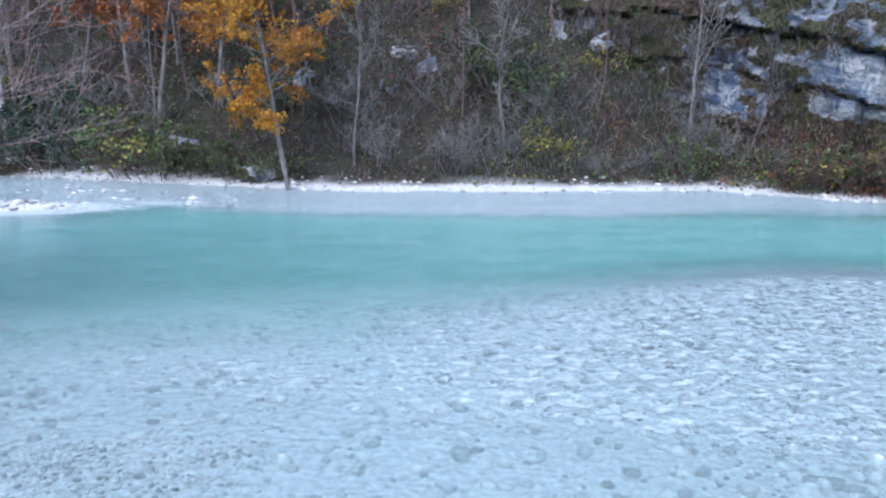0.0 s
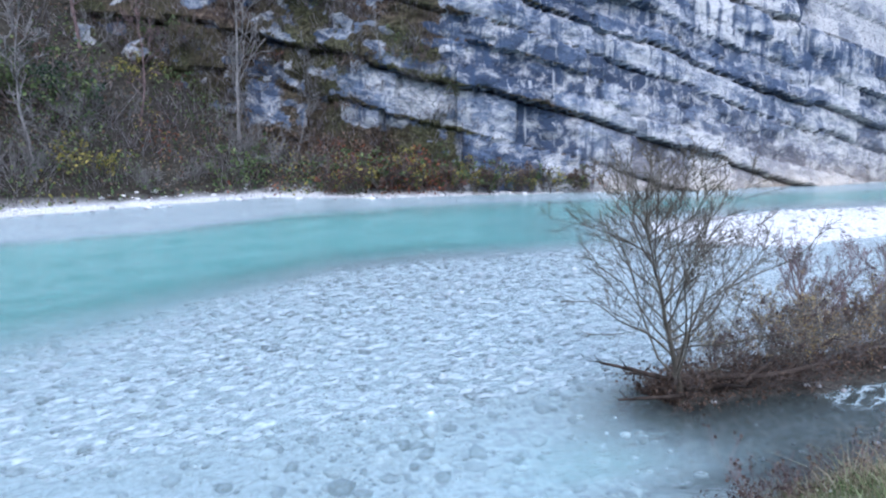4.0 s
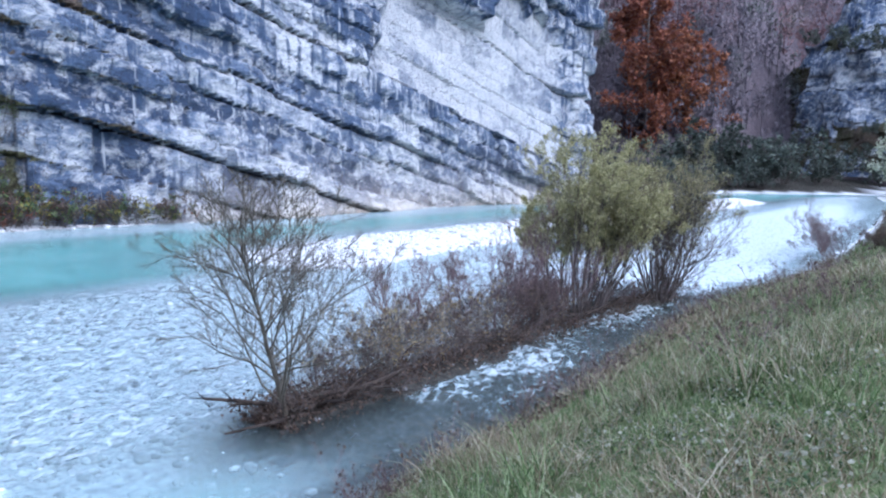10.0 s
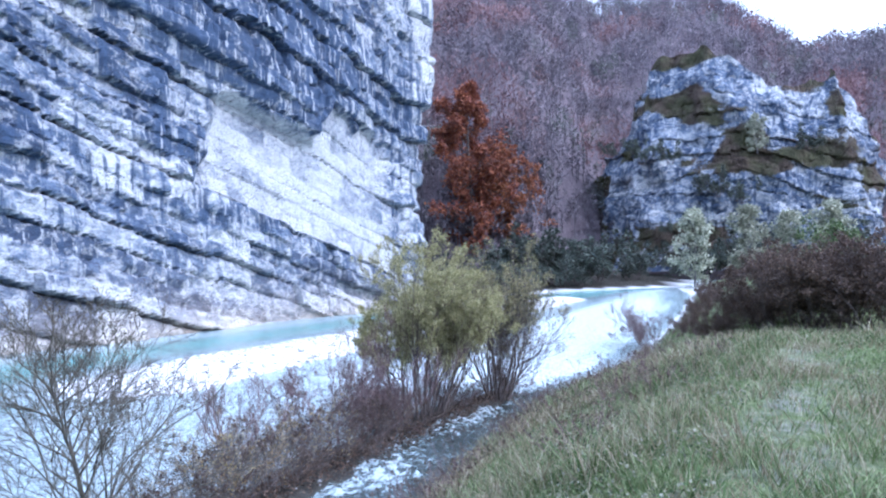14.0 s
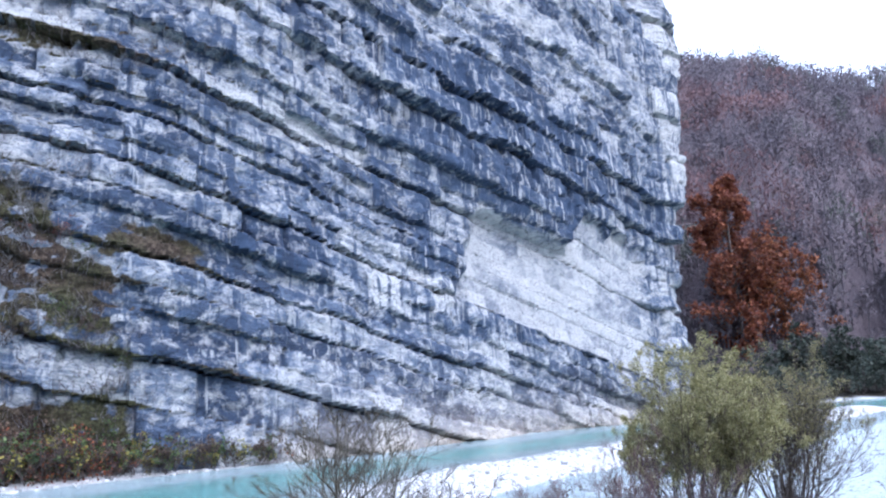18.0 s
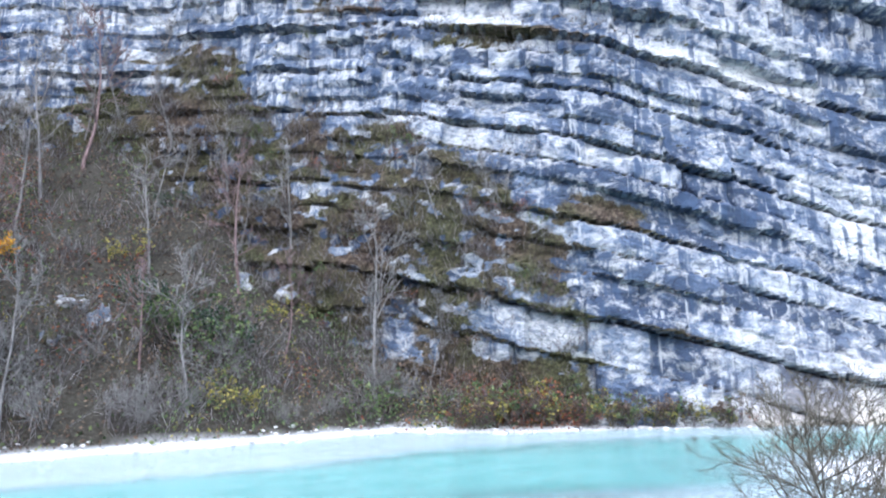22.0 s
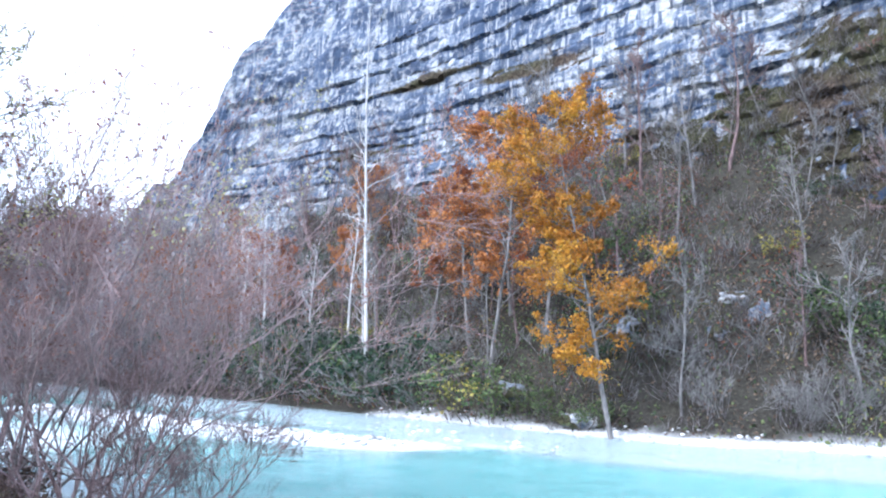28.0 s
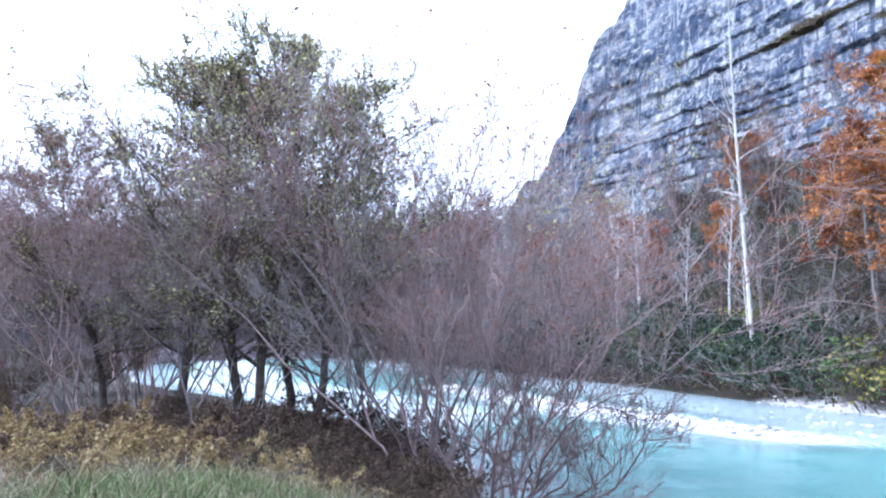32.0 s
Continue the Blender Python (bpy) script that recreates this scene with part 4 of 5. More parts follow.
for x, y, a, k in [(17.2, 4.8, 40, 0.62), (19.4, 3.7, 130, 0.5), (16.4, 5.1, 250, 0.7), (22.0, 2.4, 80, 0.5)]:
    more(w3, x, y, a, k)
for x, y, a, k in [(13.0, 6.2, 60, 1.1), (13.9, 5.9, 170, 1.1), (16.9, 5.0, 10, 1.0), (9.9, 6.7, 300, 0.8), (10.8, 5.9, 100, 0.9), (11.8, 5.8, 240, 1.0)]:
    more(b2, x, y, a, k)
# shrubs on the near bank upstream
tagged(more(w3, 35.5, -3.0, 100, 0.95), "small bare bush at the water's edge below the meadow")
more(w2, 33.6, -2.7, 30, 0.7)
th = shrub("thicket", 18, 4.8, 2.6, 22, BARK_DARK, LEAF_BROWN, 0.09, 4, 0.0, twigs=(8, 6, 3), foot=1.2, thick=0.025, tiny=0.006, dome=True)
tagged(put(th, *polar(-102.0, 31.5)[:2], 0, 0.42), "dense brown autumn thicket at the edge of the meadow", "thicket", "thickets on the bank")
for x, y, k in [(37, -4.7, 0.22), (41, -5.8, 0.26), (45.5, -6.6, 0.28), (50, -7.4, 0.32), (56, -8.8, 0.35), (39.5, -7.0, 0.34), (63, -10.0, 0.4), (72, -11.6, 0.45)]:
    more(th, x, y, 91 * x, k)
for n, (yaw, d, k) in enumerate([(-98.0, 32, 0.22), (-99.3, 31, 0.28), (-100.6, 31, 0.32), (-103.4, 31.5, 0.68), (-105.0, 31, 0.88), (-106.6, 31, 0.95), (-108.4, 30.5, 0.98), (-110.5, 30, 1.0), (-113, 30, 1.0), (-105, 35, 0.85), (-108, 35, 0.9), (-102.6, 34, 0.45)]):
    q = polar(yaw, d)
    more(th, q[0], q[1], 83 * n, k)
tg = shrub("thicket", 19, 4.6, 2.6, 14, BARK_DARK, LEAF_GREEN, 0.13, 5, 0.0, twigs=(7, 5, 3), foot=1.0, thick=0.03)
tagged(put(tg, 41.5, -13.0, 0), "dark green leafy thicket behind brown brushwood", "thicket", "thickets on the bank")

# ---- the bare shrubs and trees downstream
p1 = shrub("tall_bush", 21, 11.4, 5.2, 15, BARK_MAUVE, LEAF_DULL, 0.06, 1, 0.45, twigs=(10, 7, 5), foot=1.5, arch=0.03, thick=0.038, tiny=0.006, wild=0.23, start_at=0.16)
tagged(put(p1, -14.8, 10.9, 0, 1.05), "tall bare bush with purple-brown twigs beside the water", "bush", "bare bushes on the bank")
p3 = shrub("tall_bush", 25, 11.5, 4.4, 13, BARK_ASH, LEAF_OLIVE, 0.07, 1, 0.5, twigs=(10, 7, 4), foot=1.5, thick=0.04, tiny=0.006, wild=0.22, start_at=0.2)
tagged(put(p3, -17.2, 11.4, 0, 1.05), "tall grey-branched bush with a few olive leaves remaining", "bush", "bare bushes on the bank")
more(p3, -18.0, 6.4, 100, 0.75)
more(p3, -22.5, 4.0, 200, 0.62)
more(p3, -23.5, 12.2, 300, 1.0)
for x, y, a, k in [(-13.8, 11.4, 130, 0.78), (-20.5, 4.2, 60, 0.9), (-20.5, 12.8, 240, 1.15), (-25.0, 6.5, 300, 1.0), (-24.0, 1.5, 200, 0.95)]:
    more(p1, x, y, a, k)
p2 = shrub("tall_bush", 22, 3.8, 4.4, 10, BARK_PURPLE, None, twigs=(11, 8, 5), foot=0.6, arch=0.2, thick=0.045, lean=(0.45, 0.3), tiny=0.006, wild=0.24)
tagged(put(p2, -12.9, 11.2, 0), "low bare bush with grey branches arching over the river", "bush", "bare bushes on the bank")
t1 = tree("alder_tree", 23, 11.6, BARK_DARK, LEAF_OLIVE, 0.085, 3, (0.16, 1.0), 0.44, 50, (9, 7), 0.0125, (0.04, 0.0), 0.5, 0.10, 0.011, 0.35)
tagged(put(t1, -19.2, 7.6, 0), "dark round-crowned bare tree with a few olive leaves", "tree", "trees on the bank")
for x, y, a, k in [(-20.8, 9.3, 120, 1.0), (-18.2, 9.0, 230, 0.9), (-20.6, 6.0, 310, 1.0), (-22.4, 4.4, 170, 0.78), (-19.8, 7.2, 75, 1.04)]:
    more(t1, x, y, a, k, 4 if a > 200 else -3)
u1 = shrub("undergrowth", 24, 1.1, 0.9, 14, BARK_DARK, LEAF_BROWN, 0.07, 2, 0.0, twigs=(5, 4, 3), foot=0.6, thick=0.01)
tagged(put(u1, -15.0, 5.6, 0), "low russet undergrowth at the edge of the grass", "undergrowth", "undergrowth below the bushes")
for x, y, a, k in [(-13.4, 4.2, 100, 0.5), (-13.9, 7.2, 160, 0.6), (-14.0, 4.6, 210, 0.6), (-14.2, 8.9, 30, 0.6), (-13.2, 9.4, 80, 0.5), (-15.6, 3.0, 10, 0.8), (-16.4, 5.4, 130, 0.9), (-12.6, 7.6, 220, 0.45), (-16.0, 1.0, 190, 0.8), (-12.0, 8.3, 75, 0.4), (-12.9, 2.3, 65, 0.5), (-12.4, 6.4, 115, 0.4), (-18.0, 3.4, 305, 1.0), (-19.5, 5.8, 30, 1.0), (-12.6, 9.0, 15, 0.7), (-14.0, 10.4, 95, 0.8), (-15.6, 9.0, 165, 0.9), (-16.5, 11.2, 235, 0.9), (-18.0, 9.8, 330, 1.0), (-19.0, 12.5, 50, 1.0), (-17.0, 7.4, 120, 0.9), (-20.8, 10.2, 200, 1.0), (-13.2, 8.0, 290, 0.7), (-21.5, 13.2, 70, 1.0), (-15.0, 7.2, 10, 0.8)]:
    more(u1, x, y, a, k)
u2 = shrub("bramble", 26, 0.7, 0.9, 13, BARK_PURPLE, LEAF_BUFF, 0.06, 3, 0.0, twigs=(5, 4, 3), foot=0.6, thick=0.008)
tagged(put(u2, -13.2, 3.6, 0), "low brambles with buff and yellow leaves behind the grass", "bramble", "brambles below the bushes")
for n, (x, y, k) in enumerate([(-14.6, 2.6, 1.0), (-13.0, 2.0, 0.7), (-15.8, 3.8, 1.1), (-12.8, 4.9, 0.7), (-14.2, 4.2, 0.9), (-16.8, 2.2, 1.1), (-17.6, 0.6, 1.2), (-15.2, 0.8, 0.9), (-18.8, 2.8, 1.2), (-20.5, 1.0, 1.2), (-13.6, 0.2, 0.7), (-12.0, 5.9, 0.6)]):
    more(u2, x, y, 77 * n, k)
for x, y, a, k in [(-25.5, -0.5, 10, 0.55), (-29.0, 2.5, 90, 0.6), (-23.0, -3.0, 190, 0.5), (-33.0, 6.5, 300, 0.7), (-31.0, -2.0, 45, 0.6), (-22.5, 1.0, 140, 0.45)]:
    more(th, x, y, a, k)

# ---------------------------------------------------------------- wooded slope across the river
def slope_spots(rng, n, gap, lo, hi, x0=-75, x1=20):
    """Places on the far slope, at lo to hi metres behind the shore."""
    x, y = rng.uniform(x0, x1, n * 12), rng.uniform(28, 78, n * 12)
    d = polydist(x, y, FAR_EDGE)
    limit = np.where(x < 6, hi, hi * np.maximum(0.18, 1 - (x - 6) / 14))
    ok = (lo < d) & (d < limit)
    got = np.empty((0, 2))
    for p in np.stack([x[ok], y[ok]], 1):
        if len(got) >= n:
            break
        if not len(got) or (((got - p) ** 2).sum(1) > gap * gap).all():
            got = np.vstack([got, p])
    return [tuple(p) for p in got]


def on_ground(spots):
    q = np.array(spots)
    return np.column_stack([q, terrain(q[None, :, 0], q[None, :, 1])[0][0]])


FOREST = "trees on the far slope"
rng = np.random.default_rng(5)
beech = tree("beech_tree", 31, 16.2, BARK_GREY, LEAF_GOLD, 0.125, 13, (0.20, 1.0), 0.30, 64, (8, 5), 0.008, (-0.155, -0.04), 0.02, 0.035, 0.01, sway=(-0.25, -0.1),
             outline=[(0.0, 0.5), (0.22, 0.55), (0.36, 0.75), (0.46, 0.85), (0.56, 0.4), (0.66, 0.62), (0.8, 0.95), (0.92, 0.9), (1.0, 0.5)], split=True)
tagged(put(beech, -7.5, 34.9, 0), "slender leaning beech tree in full golden-orange autumn leaf", "tree", FOREST)
rust = tree("beech_tree", 32, 12.5, BARK_GREY, LEAF_RUST, 0.13, 6, (0.30, 1.0), 0.34, 38, (7, 5), 0.010, (0.0, -0.03), 0.3, 0.06, 0.01)
tagged(put(rust, -16.2, 41.5, 0, 1.25), "beech tree with thinning rust-coloured leaves", "tree", FOREST)
more(rust, -13.0, 42.5, 80, 1.2)
more(rust, -19.0, 44.5, 140, 1.05)
more(rust, -22.5, 46.0, 20, 1.1)
more(rust, -31.0, 50.0, 200, 0.75)
more(rust, -40.5, 51.5, 300, 0.85)
more(rust, -46.0, 52.0, 30, 0.8)
more(rust, -35.0, 58.0, 120, 0.9)
for x, y, a, k in [(-52, 54, 10, 0.85), (-58, 58, 70, 0.9), (-63, 56, 150, 0.8), (-49, 58, 210, 0.9), (-16.5, 46.0, 260, 1.2), (-20.0, 47.0, 330, 0.7)]:
    more(rust, x, y, a, k)
birch = tree("white_tree", 33, 28.0, BARK_WHITE, None, crown=(0.35, 1.0), reach=0.10, boughs=26, twigs=(5, 4), thick=0.0060, lean=(-0.03, 0), split=True, rise=0.9, bend=0.015, tiny=0.012)
tagged(put(birch, -25.6, 42.6, 0), "very tall bare tree with a straight white trunk", "tree", FOREST)
pale = tree("white_tree", 34, 17.0, BARK_WHITE, None, crown=(0.3, 1.0), reach=0.2, boughs=22, twigs=(6, 4), thick=0.009, rise=1.1, bend=0.05, tiny=0.012)
tagged(put(pale, -38.5, 47.6, 0), "bare pale-barked tree with steep forked branches", "tree", FOREST)
for x, y, a, k in [(-33.5, 46.5, 90, 0.72), (-30.5, 47.5, 150, 0.8), (-43, 50, 200, 0.95), (-27.5, 45.0, 30, 0.6), (-45.5, 53.0, 250, 0.8)]:
    more(pale, x, y, a, k, 3 if a % 60 else -4)
bare = [tree("bare_tree", 40 + i, h, b, None, crown=(0.25, 1.0), reach=0.26, boughs=18, twigs=(5, 4), thick=0.010, lean=(0, -0.05), rise=0.7, bend=0.07, tiny=0.019, lite=True)
        for i, (h, b) in enumerate([(8.5, BARK_GREY), (7.0, BARK_GREY), (9.5, BARK_PURPLE)])]
for i, (x, y) in enumerate(slope_spots(rng, 125, 1.7, 2.0, 27)):
    if i < 3:
        tagged(put(bare[i], x, y, 77 * i), ("leafless grey tree among undergrowth on the slope", "small leafless grey tree leaning out of the slope", "leafless dark-barked tree on the wooded slope")[i], "tree", FOREST)
    else:
        more(bare[i % 3], x, y, 53.1 * i, rng.uniform(0.65, 1.45), rng.uniform(-6, 6))
UNDER = "bushes on the far slope"
kinds = [("slope_bush", 2.4, BARK_GREY, None, 0.0, 0, "bare grey-twigged bush on the leafy slope"),
         ("slope_bush", 2.2, BARK_DARK, LEAF_BROWN, 0.14, 2, "bush with withered brown leaves on the slope"),
         ("slope_bush", 2.0, BARK_DARK, LEAF_GREEN, 0.14, 3, "dark green leafy bush on the slope"),
         ("slope_bush", 2.6, BARK_GREY, LEAF_PINE, 0.15, 3, "bluish-green evergreen bush on the slope"),
         ("slope_bush", 2.0, BARK_PURPLE, LEAF_DULL, 0.12, 1, "bush with a few red-brown leaves on the slope"),
         ("slope_bush", 1.8, BARK_WILLOW, LEAF_YELLOW, 0.13, 2, "yellowing leafy bush near the far shore")]
bushes = []
for i, (name, h, bk, lf, ls, lc, text) in enumerate(kinds):
    bush = shrub(name, 50 + i, h, h * 0.75, 9, bk, lf, ls, lc, 0.0, twigs=(4, 3, 2), foot=0.5, thick=0.02, lite=True, tiny=0.016)
    bushes.append(tagged(bush, text, "bush", UNDER))
first = set()
share = [0, 0, 0, 1, 0, 1, 2, 0, 3, 4, 0, 0, 5, 2]
for i, (x, y) in enumerate(slope_spots(rng, 120, 1.9, 1.2, 28)):
    k = share[i % len(share)]
    d = float(polydist(np.array([x]), np.array([y]), FAR_EDGE)[0])
    k = 2 if d < 3.2 and x < -6 and i % 2 else 5 if d < 3.0 and i % 3 == 0 else k
    if k not in first:
        first.add(k)
        put(bushes[k], x, y, 31 * i)
    else:
        more(bushes[k], x, y, 31.7 * i, rng.uniform(0.65, 1.45), rng.uniform(-8, 8))
# grey-violet bare bushes along the far shore
veil = shrub("shore_bush", 57, 2.2, 1.9, 11, BARK_GREY, None, twigs=(6, 4, 3), foot=0.7, thick=0.015, lite=True, tiny=0.009, wild=0.2)
tagged(put(veil, 2.0, 37.4, 0), "bare grey-violet bush near the far shore", "bush", UNDER)
for n in range(16):
    x = -5.5 + 21 * (n + 1.5 * rng.random()) / 16
    more(veil, x, np.interp(x, *np.array(FAR_EDGE).T) + rng.uniform(1.6, 6.0) * (1 if x < 9 else 0.5), 47 * n, rng.uniform(0.5, 1.2))
# the green bush, the yellow-green ones by the beech, low russet growth at the foot of the cliff
for k, x, y, s in [(2, 3.6, 40.6, 1.7), (3, 5.6, 41.0, 1.2), (2, 2.2, 41.2, 1.1), (2, -9.5, 36.6, 0.8), (2, -8.2, 36.8, 0.75), (2, -10.6, 37.0, 0.9), (5, -16.0, 38.6, 1.4), (2, -15.0, 38.4, 1.2), (2, -17.5, 39.4, 1.3), (3, -24.0, 42.0, 1.6), (2, -27.0, 43.5, 1.5), (3, -29.5, 45.0, 1.6), (2, -32, 45.6, 1.4), (3, -36, 47, 1.7), (2, -40, 48.6, 1.6), (3, -22.5, 41.0, 1.3), (2, -25.5, 42.2, 1.4), (3, -28.0, 43.2, 1.5), (3, -31.0, 44.4, 1.6), (2, -34.0, 45.6, 1.5), (3, -37.5, 46.6, 1.5), (3, -41.5, 48.0, 1.7), (2, -44, 48.6, 1.6), (3, -47, 49.4, 1.7), (3, -20.0, 40.6, 1.2), (2, -13.0, 38.2, 1.0)]:
    more(bushes[k], x, y, 100 * x, s * (1.3 if x < -12 else 1.0))
for i in range(44):
    u = i / 43
    x, y = 17.0 + 13.2 * u, 34.6 - 5.6 * u + 0.9 * rng.random() * (1 - 0.7 * u)
    more(bushes[(1, 4, 1, 5, 2)[i % 5] if u < 0.6 else (1, 5, 2)[i % 3]], x, y, 41 * i, rng.uniform(0.7, 1.25) * (1 - 0.35 * u))
more(bushes[4], 30.6, 28.9, 20, 0.5)

# ---- bushes and small trees that grow out of the cliff's ledges
S0, Z0, PC = CLIFF_GRID


def on_cliff(s, zz):
    i = int(np.argmin(np.abs(S0 - s)))
    j = int(np.argmin(np.abs(PC[i, :, 2] - zz)))
    return PC[i, j]


def grown(r, n):
    """Places on the rock where the brushwood holds."""
    got = []
    while len(got) < n:
        s, zz = r.uniform(84, 133, 4 * n), r.uniform(1, 32, 4 * n)
        got += [(a, c) for a, c, k in zip(s, zz, growth(s, zz) > r.random(4 * n)) if k]
    return got[:n]


for n, (s, zz) in enumerate(grown(rng, 170)):
    p = on_cliff(s, zz)
    ledge = more(bushes[(0, 1, 0, 4, 2, 0)[n % 6]], p[0], p[1] + 0.15, 57 * n, rng.uniform(0.35, 0.85), 18, z=p[2] - 0.1)
    ledge.name = "ledge_bush"
for s, zz, k in [(90, 26, 1.1), (93, 22, 1.2), (95, 28, 1.0), (97, 23, 1.3), (99, 30, 1.0), (101, 24, 1.2), (103, 19, 1.1), (104, 27, 1.0), (106, 17, 1.2), (108, 14, 1.1), (110, 20, 0.9), (92, 32, 0.9), (98, 34, 0.8), (114, 8, 1.1), (117, 6, 1.0), (119.5, 4, 0.9), (127.5, 7.4, 0.5), (124.5, 11.0, 0.6), (118.0, 24.5, 0.5), (112.5, 18.6, 0.7), (129.5, 10.8, 0.45), (125.5, 8.2, 0.8), (127, 11.5, 0.85), (123, 12.5, 0.9), (130.8, 11.2, 0.6), (121, 15, 0.9), (118, 11, 0.9), (81, 21, 1.1), (84, 24, 1.0), (86, 20, 1.2), (88, 23, 1.1), (79, 24, 1.0), (91, 19, 1.2), (94, 25, 1.0), (96.5, 20, 1.2), (99, 21, 1.1), (76, 22, 1.1), (73, 24, 1.0), (102, 21, 1.1)]:
    p = on_cliff(s, zz)
    tagged(more(bare[0], p[0], p[1] + 0.1, 90 * s, k * 0.75, 10, z=p[2] - 0.2), "small crooked bare tree rooted among the rock ledges")

# bare undergrowth over the whole slope and the broken foot of the cliff
r = np.random.default_rng(77)
low = on_ground(slope_spots(r, 1000, 0.55, 1.0, 29))
sprays("slope_undergrowth", 78, low, 2.1, 24, "dense bare grey-brown undergrowth on the far slope")
left = on_ground(slope_spots(r, 160, 1.2, 1.0, 24, -78, -40))
sprays("slope_undergrowth", 79, left, 4.0, 40, "bare grey-brown young wood on the slope downstream")
rocky = []
for s, zz in grown(r, 1300):
    q = on_cliff(s, zz)
    rocky.append((q[0], q[1] - 0.1, q[2] - 0.2))
sprays("ledge_undergrowth", 80, rocky, 1.5, 20, "bare brushwood growing over the broken rock ledges")
# taller wood closing the valley downstream
for n in range(20):
    q = polar(r.uniform(40, 62), r.uniform(64, 84))
    if n % 4 == 0:
        more(rust, q[0], q[1], 40 * n, r.uniform(0.95, 1.25), z=r.uniform(0.5, 2.5))
    else:
        more(bare[n % 3], q[0], q[1], 40 * n, r.uniform(1.5, 2.0), z=r.uniform(0.5, 3.0))
tall = [(*polar(r.uniform(40, 66), r.uniform(64, 95))[:2], r.uniform(0.5, 3)) for _ in range(120)]
sprays("young_wood", 81, tall, 8.0, 60, "hazy bare young wood across the river downstream")

# ---------------------------------------------------------------- woods on the valley sides
def wood_material():
    m, nt, b = mat("hazed_woods", 0.95, 0.05)
    g = nt.nodes.new("ShaderNodeNewGeometry")
    big = noise_tex(nt, coords(nt), 0.035, 3)
    # wood colours lifted towards violet: the valley's haze is painted in
    grey = ramp(nt, g.outputs["Random Per Island"], [(0.0, (0.125, 0.112, 0.128)), (0.6, (0.175, 0.153, 0.168)), (1.0, (0.24, 0.208, 0.218))])
    red = ramp(nt, g.outputs["Random Per Island"], [(0.0, (0.17, 0.098, 0.10)), (0.6, (0.22, 0.125, 0.12)), (1.0, (0.27, 0.155, 0.14))])
    green = ramp(nt, g.outputs["Random Per Island"], [(0.0, (0.08, 0.09, 0.085)), (1.0, (0.15, 0.165, 0.135))])
    col = mix(nt, ramp(nt, big, [(0.50, (0, 0, 0)), (0.62, (0.8, 0.8, 0.8))]), grey, red)
    col = mix(nt, ramp(nt, noise_tex(nt, coords(nt), 0.05, 3, 0.5, 1.0), [(0.56, (0, 0, 0)), (0.64, (0.8, 0.8, 0.8))]), col, green)
    stand = ramp(nt, noise_tex(nt, coords(nt), 0.09, 4, 0.6), [(0.36, (0.62, 0.64, 0.68)), (0.64, (1.3, 1.28, 1.25))])
    nt.links.new(mix(nt, 1.0, col, stand, "MULTIPLY"), b.inputs["Base Color"])
    return m


def far_woods(name, yaw0, yaw1, count, depth, seed, size=1.0, text=""):
    """Crowns of upright ragged sprays on the hills, too far off to tell tree from tree."""
    r = np.random.default_rng(seed)
    yaw = r.uniform(yaw0, yaw1, count)
    dist = np.interp(yaw, *zip(*HILL_FOOT)) + 3 + depth * r.random(count) ** 1.15
    z = hill_height(yaw, dist)
    base = np.stack([-dist * np.sin(np.radians(yaw)), dist * np.cos(np.radians(yaw)), z], 1)
    h = size * r.uniform(4, 10, count) * (0.55 + 0.9 * fbm(yaw * 0.9 + 200, dist * 0.07, 3))
    k = 46
    t = r.random((count, k))
    a = r.uniform(0, 2 * np.pi, (count, k))
    wid = (0.30 * h[:, None]) * np.sin(np.pi * (0.15 + 0.8 * t)) * np.sqrt(r.random((count, k)))
    p = base[:, None] + np.stack([wid * np.cos(a), wid * np.sin(a), h[:, None] * (0.15 + 0.85 * t)], -1)
    v, f = leaves_at(r, p.reshape(-1, 3), 0.95 * size, 0.16, -1.3)
    trunk = np.stack([base - [0, 0, 1], base + np.stack([0 * h, 0 * h, 0.8 * h], 1)], 1)
    data = joined([(v, f), tubes(trunk, np.stack([0.16 + 0 * h, 0.05 + 0 * h], 1), 3)])
    return tagged(mesh_object(name, *data, WOODS, smooth_shade=False), text, "woods", kind="stuff")


WOODS = wood_material()
far_woods("upstream_woods", -113, -70, 4600, 215, 61, 1.0, "bare and rust-coloured woods on the valley side upstream")
far_woods("downstream_woods", 36, 100, 2600, 200, 62, 1.1, "hazy leafless woods on the valley side downstream")

# ---- trees round the far bend of the river
FAR = "trees at the river bend"
p = polar(-81.2, 119)
big = tree("orange_tree", 71, 25.0, BARK_DARK, LEAF_DULL, 0.40, 9, (0.06, 1.0), 0.27, 60, (7, 5), 0.010, (0, 0), 0.3, 0.04, 0.03)
tagged(put(big, p[0], p[1], 0, 1.2, 3.5), "large conical tree in dull orange-red leaf below the cliff", "tree", FAR)
for yaw, d, z, k, a in [(-83.4, 124, 3, 0.95, 70), (-85.2, 131, 6, 0.75, 140)]:
    q = polar(yaw, d)
    more(big, q[0], q[1], a, k, z=z)
p = polar(-98.0, 106)
wil = tree("willow_tree", 72, 10.5, BARK_GREY, LEAF_PALE, 0.34, 4, (0.10, 1.0), 0.36, 34, (7, 4), 0.012, (0, 0), 0.4, 0.06, 0.02)
tagged(put(wil, p[0], p[1], 0, 1.0, 0.3), "pale grey-green willow tree at the river bend", "tree", FAR)
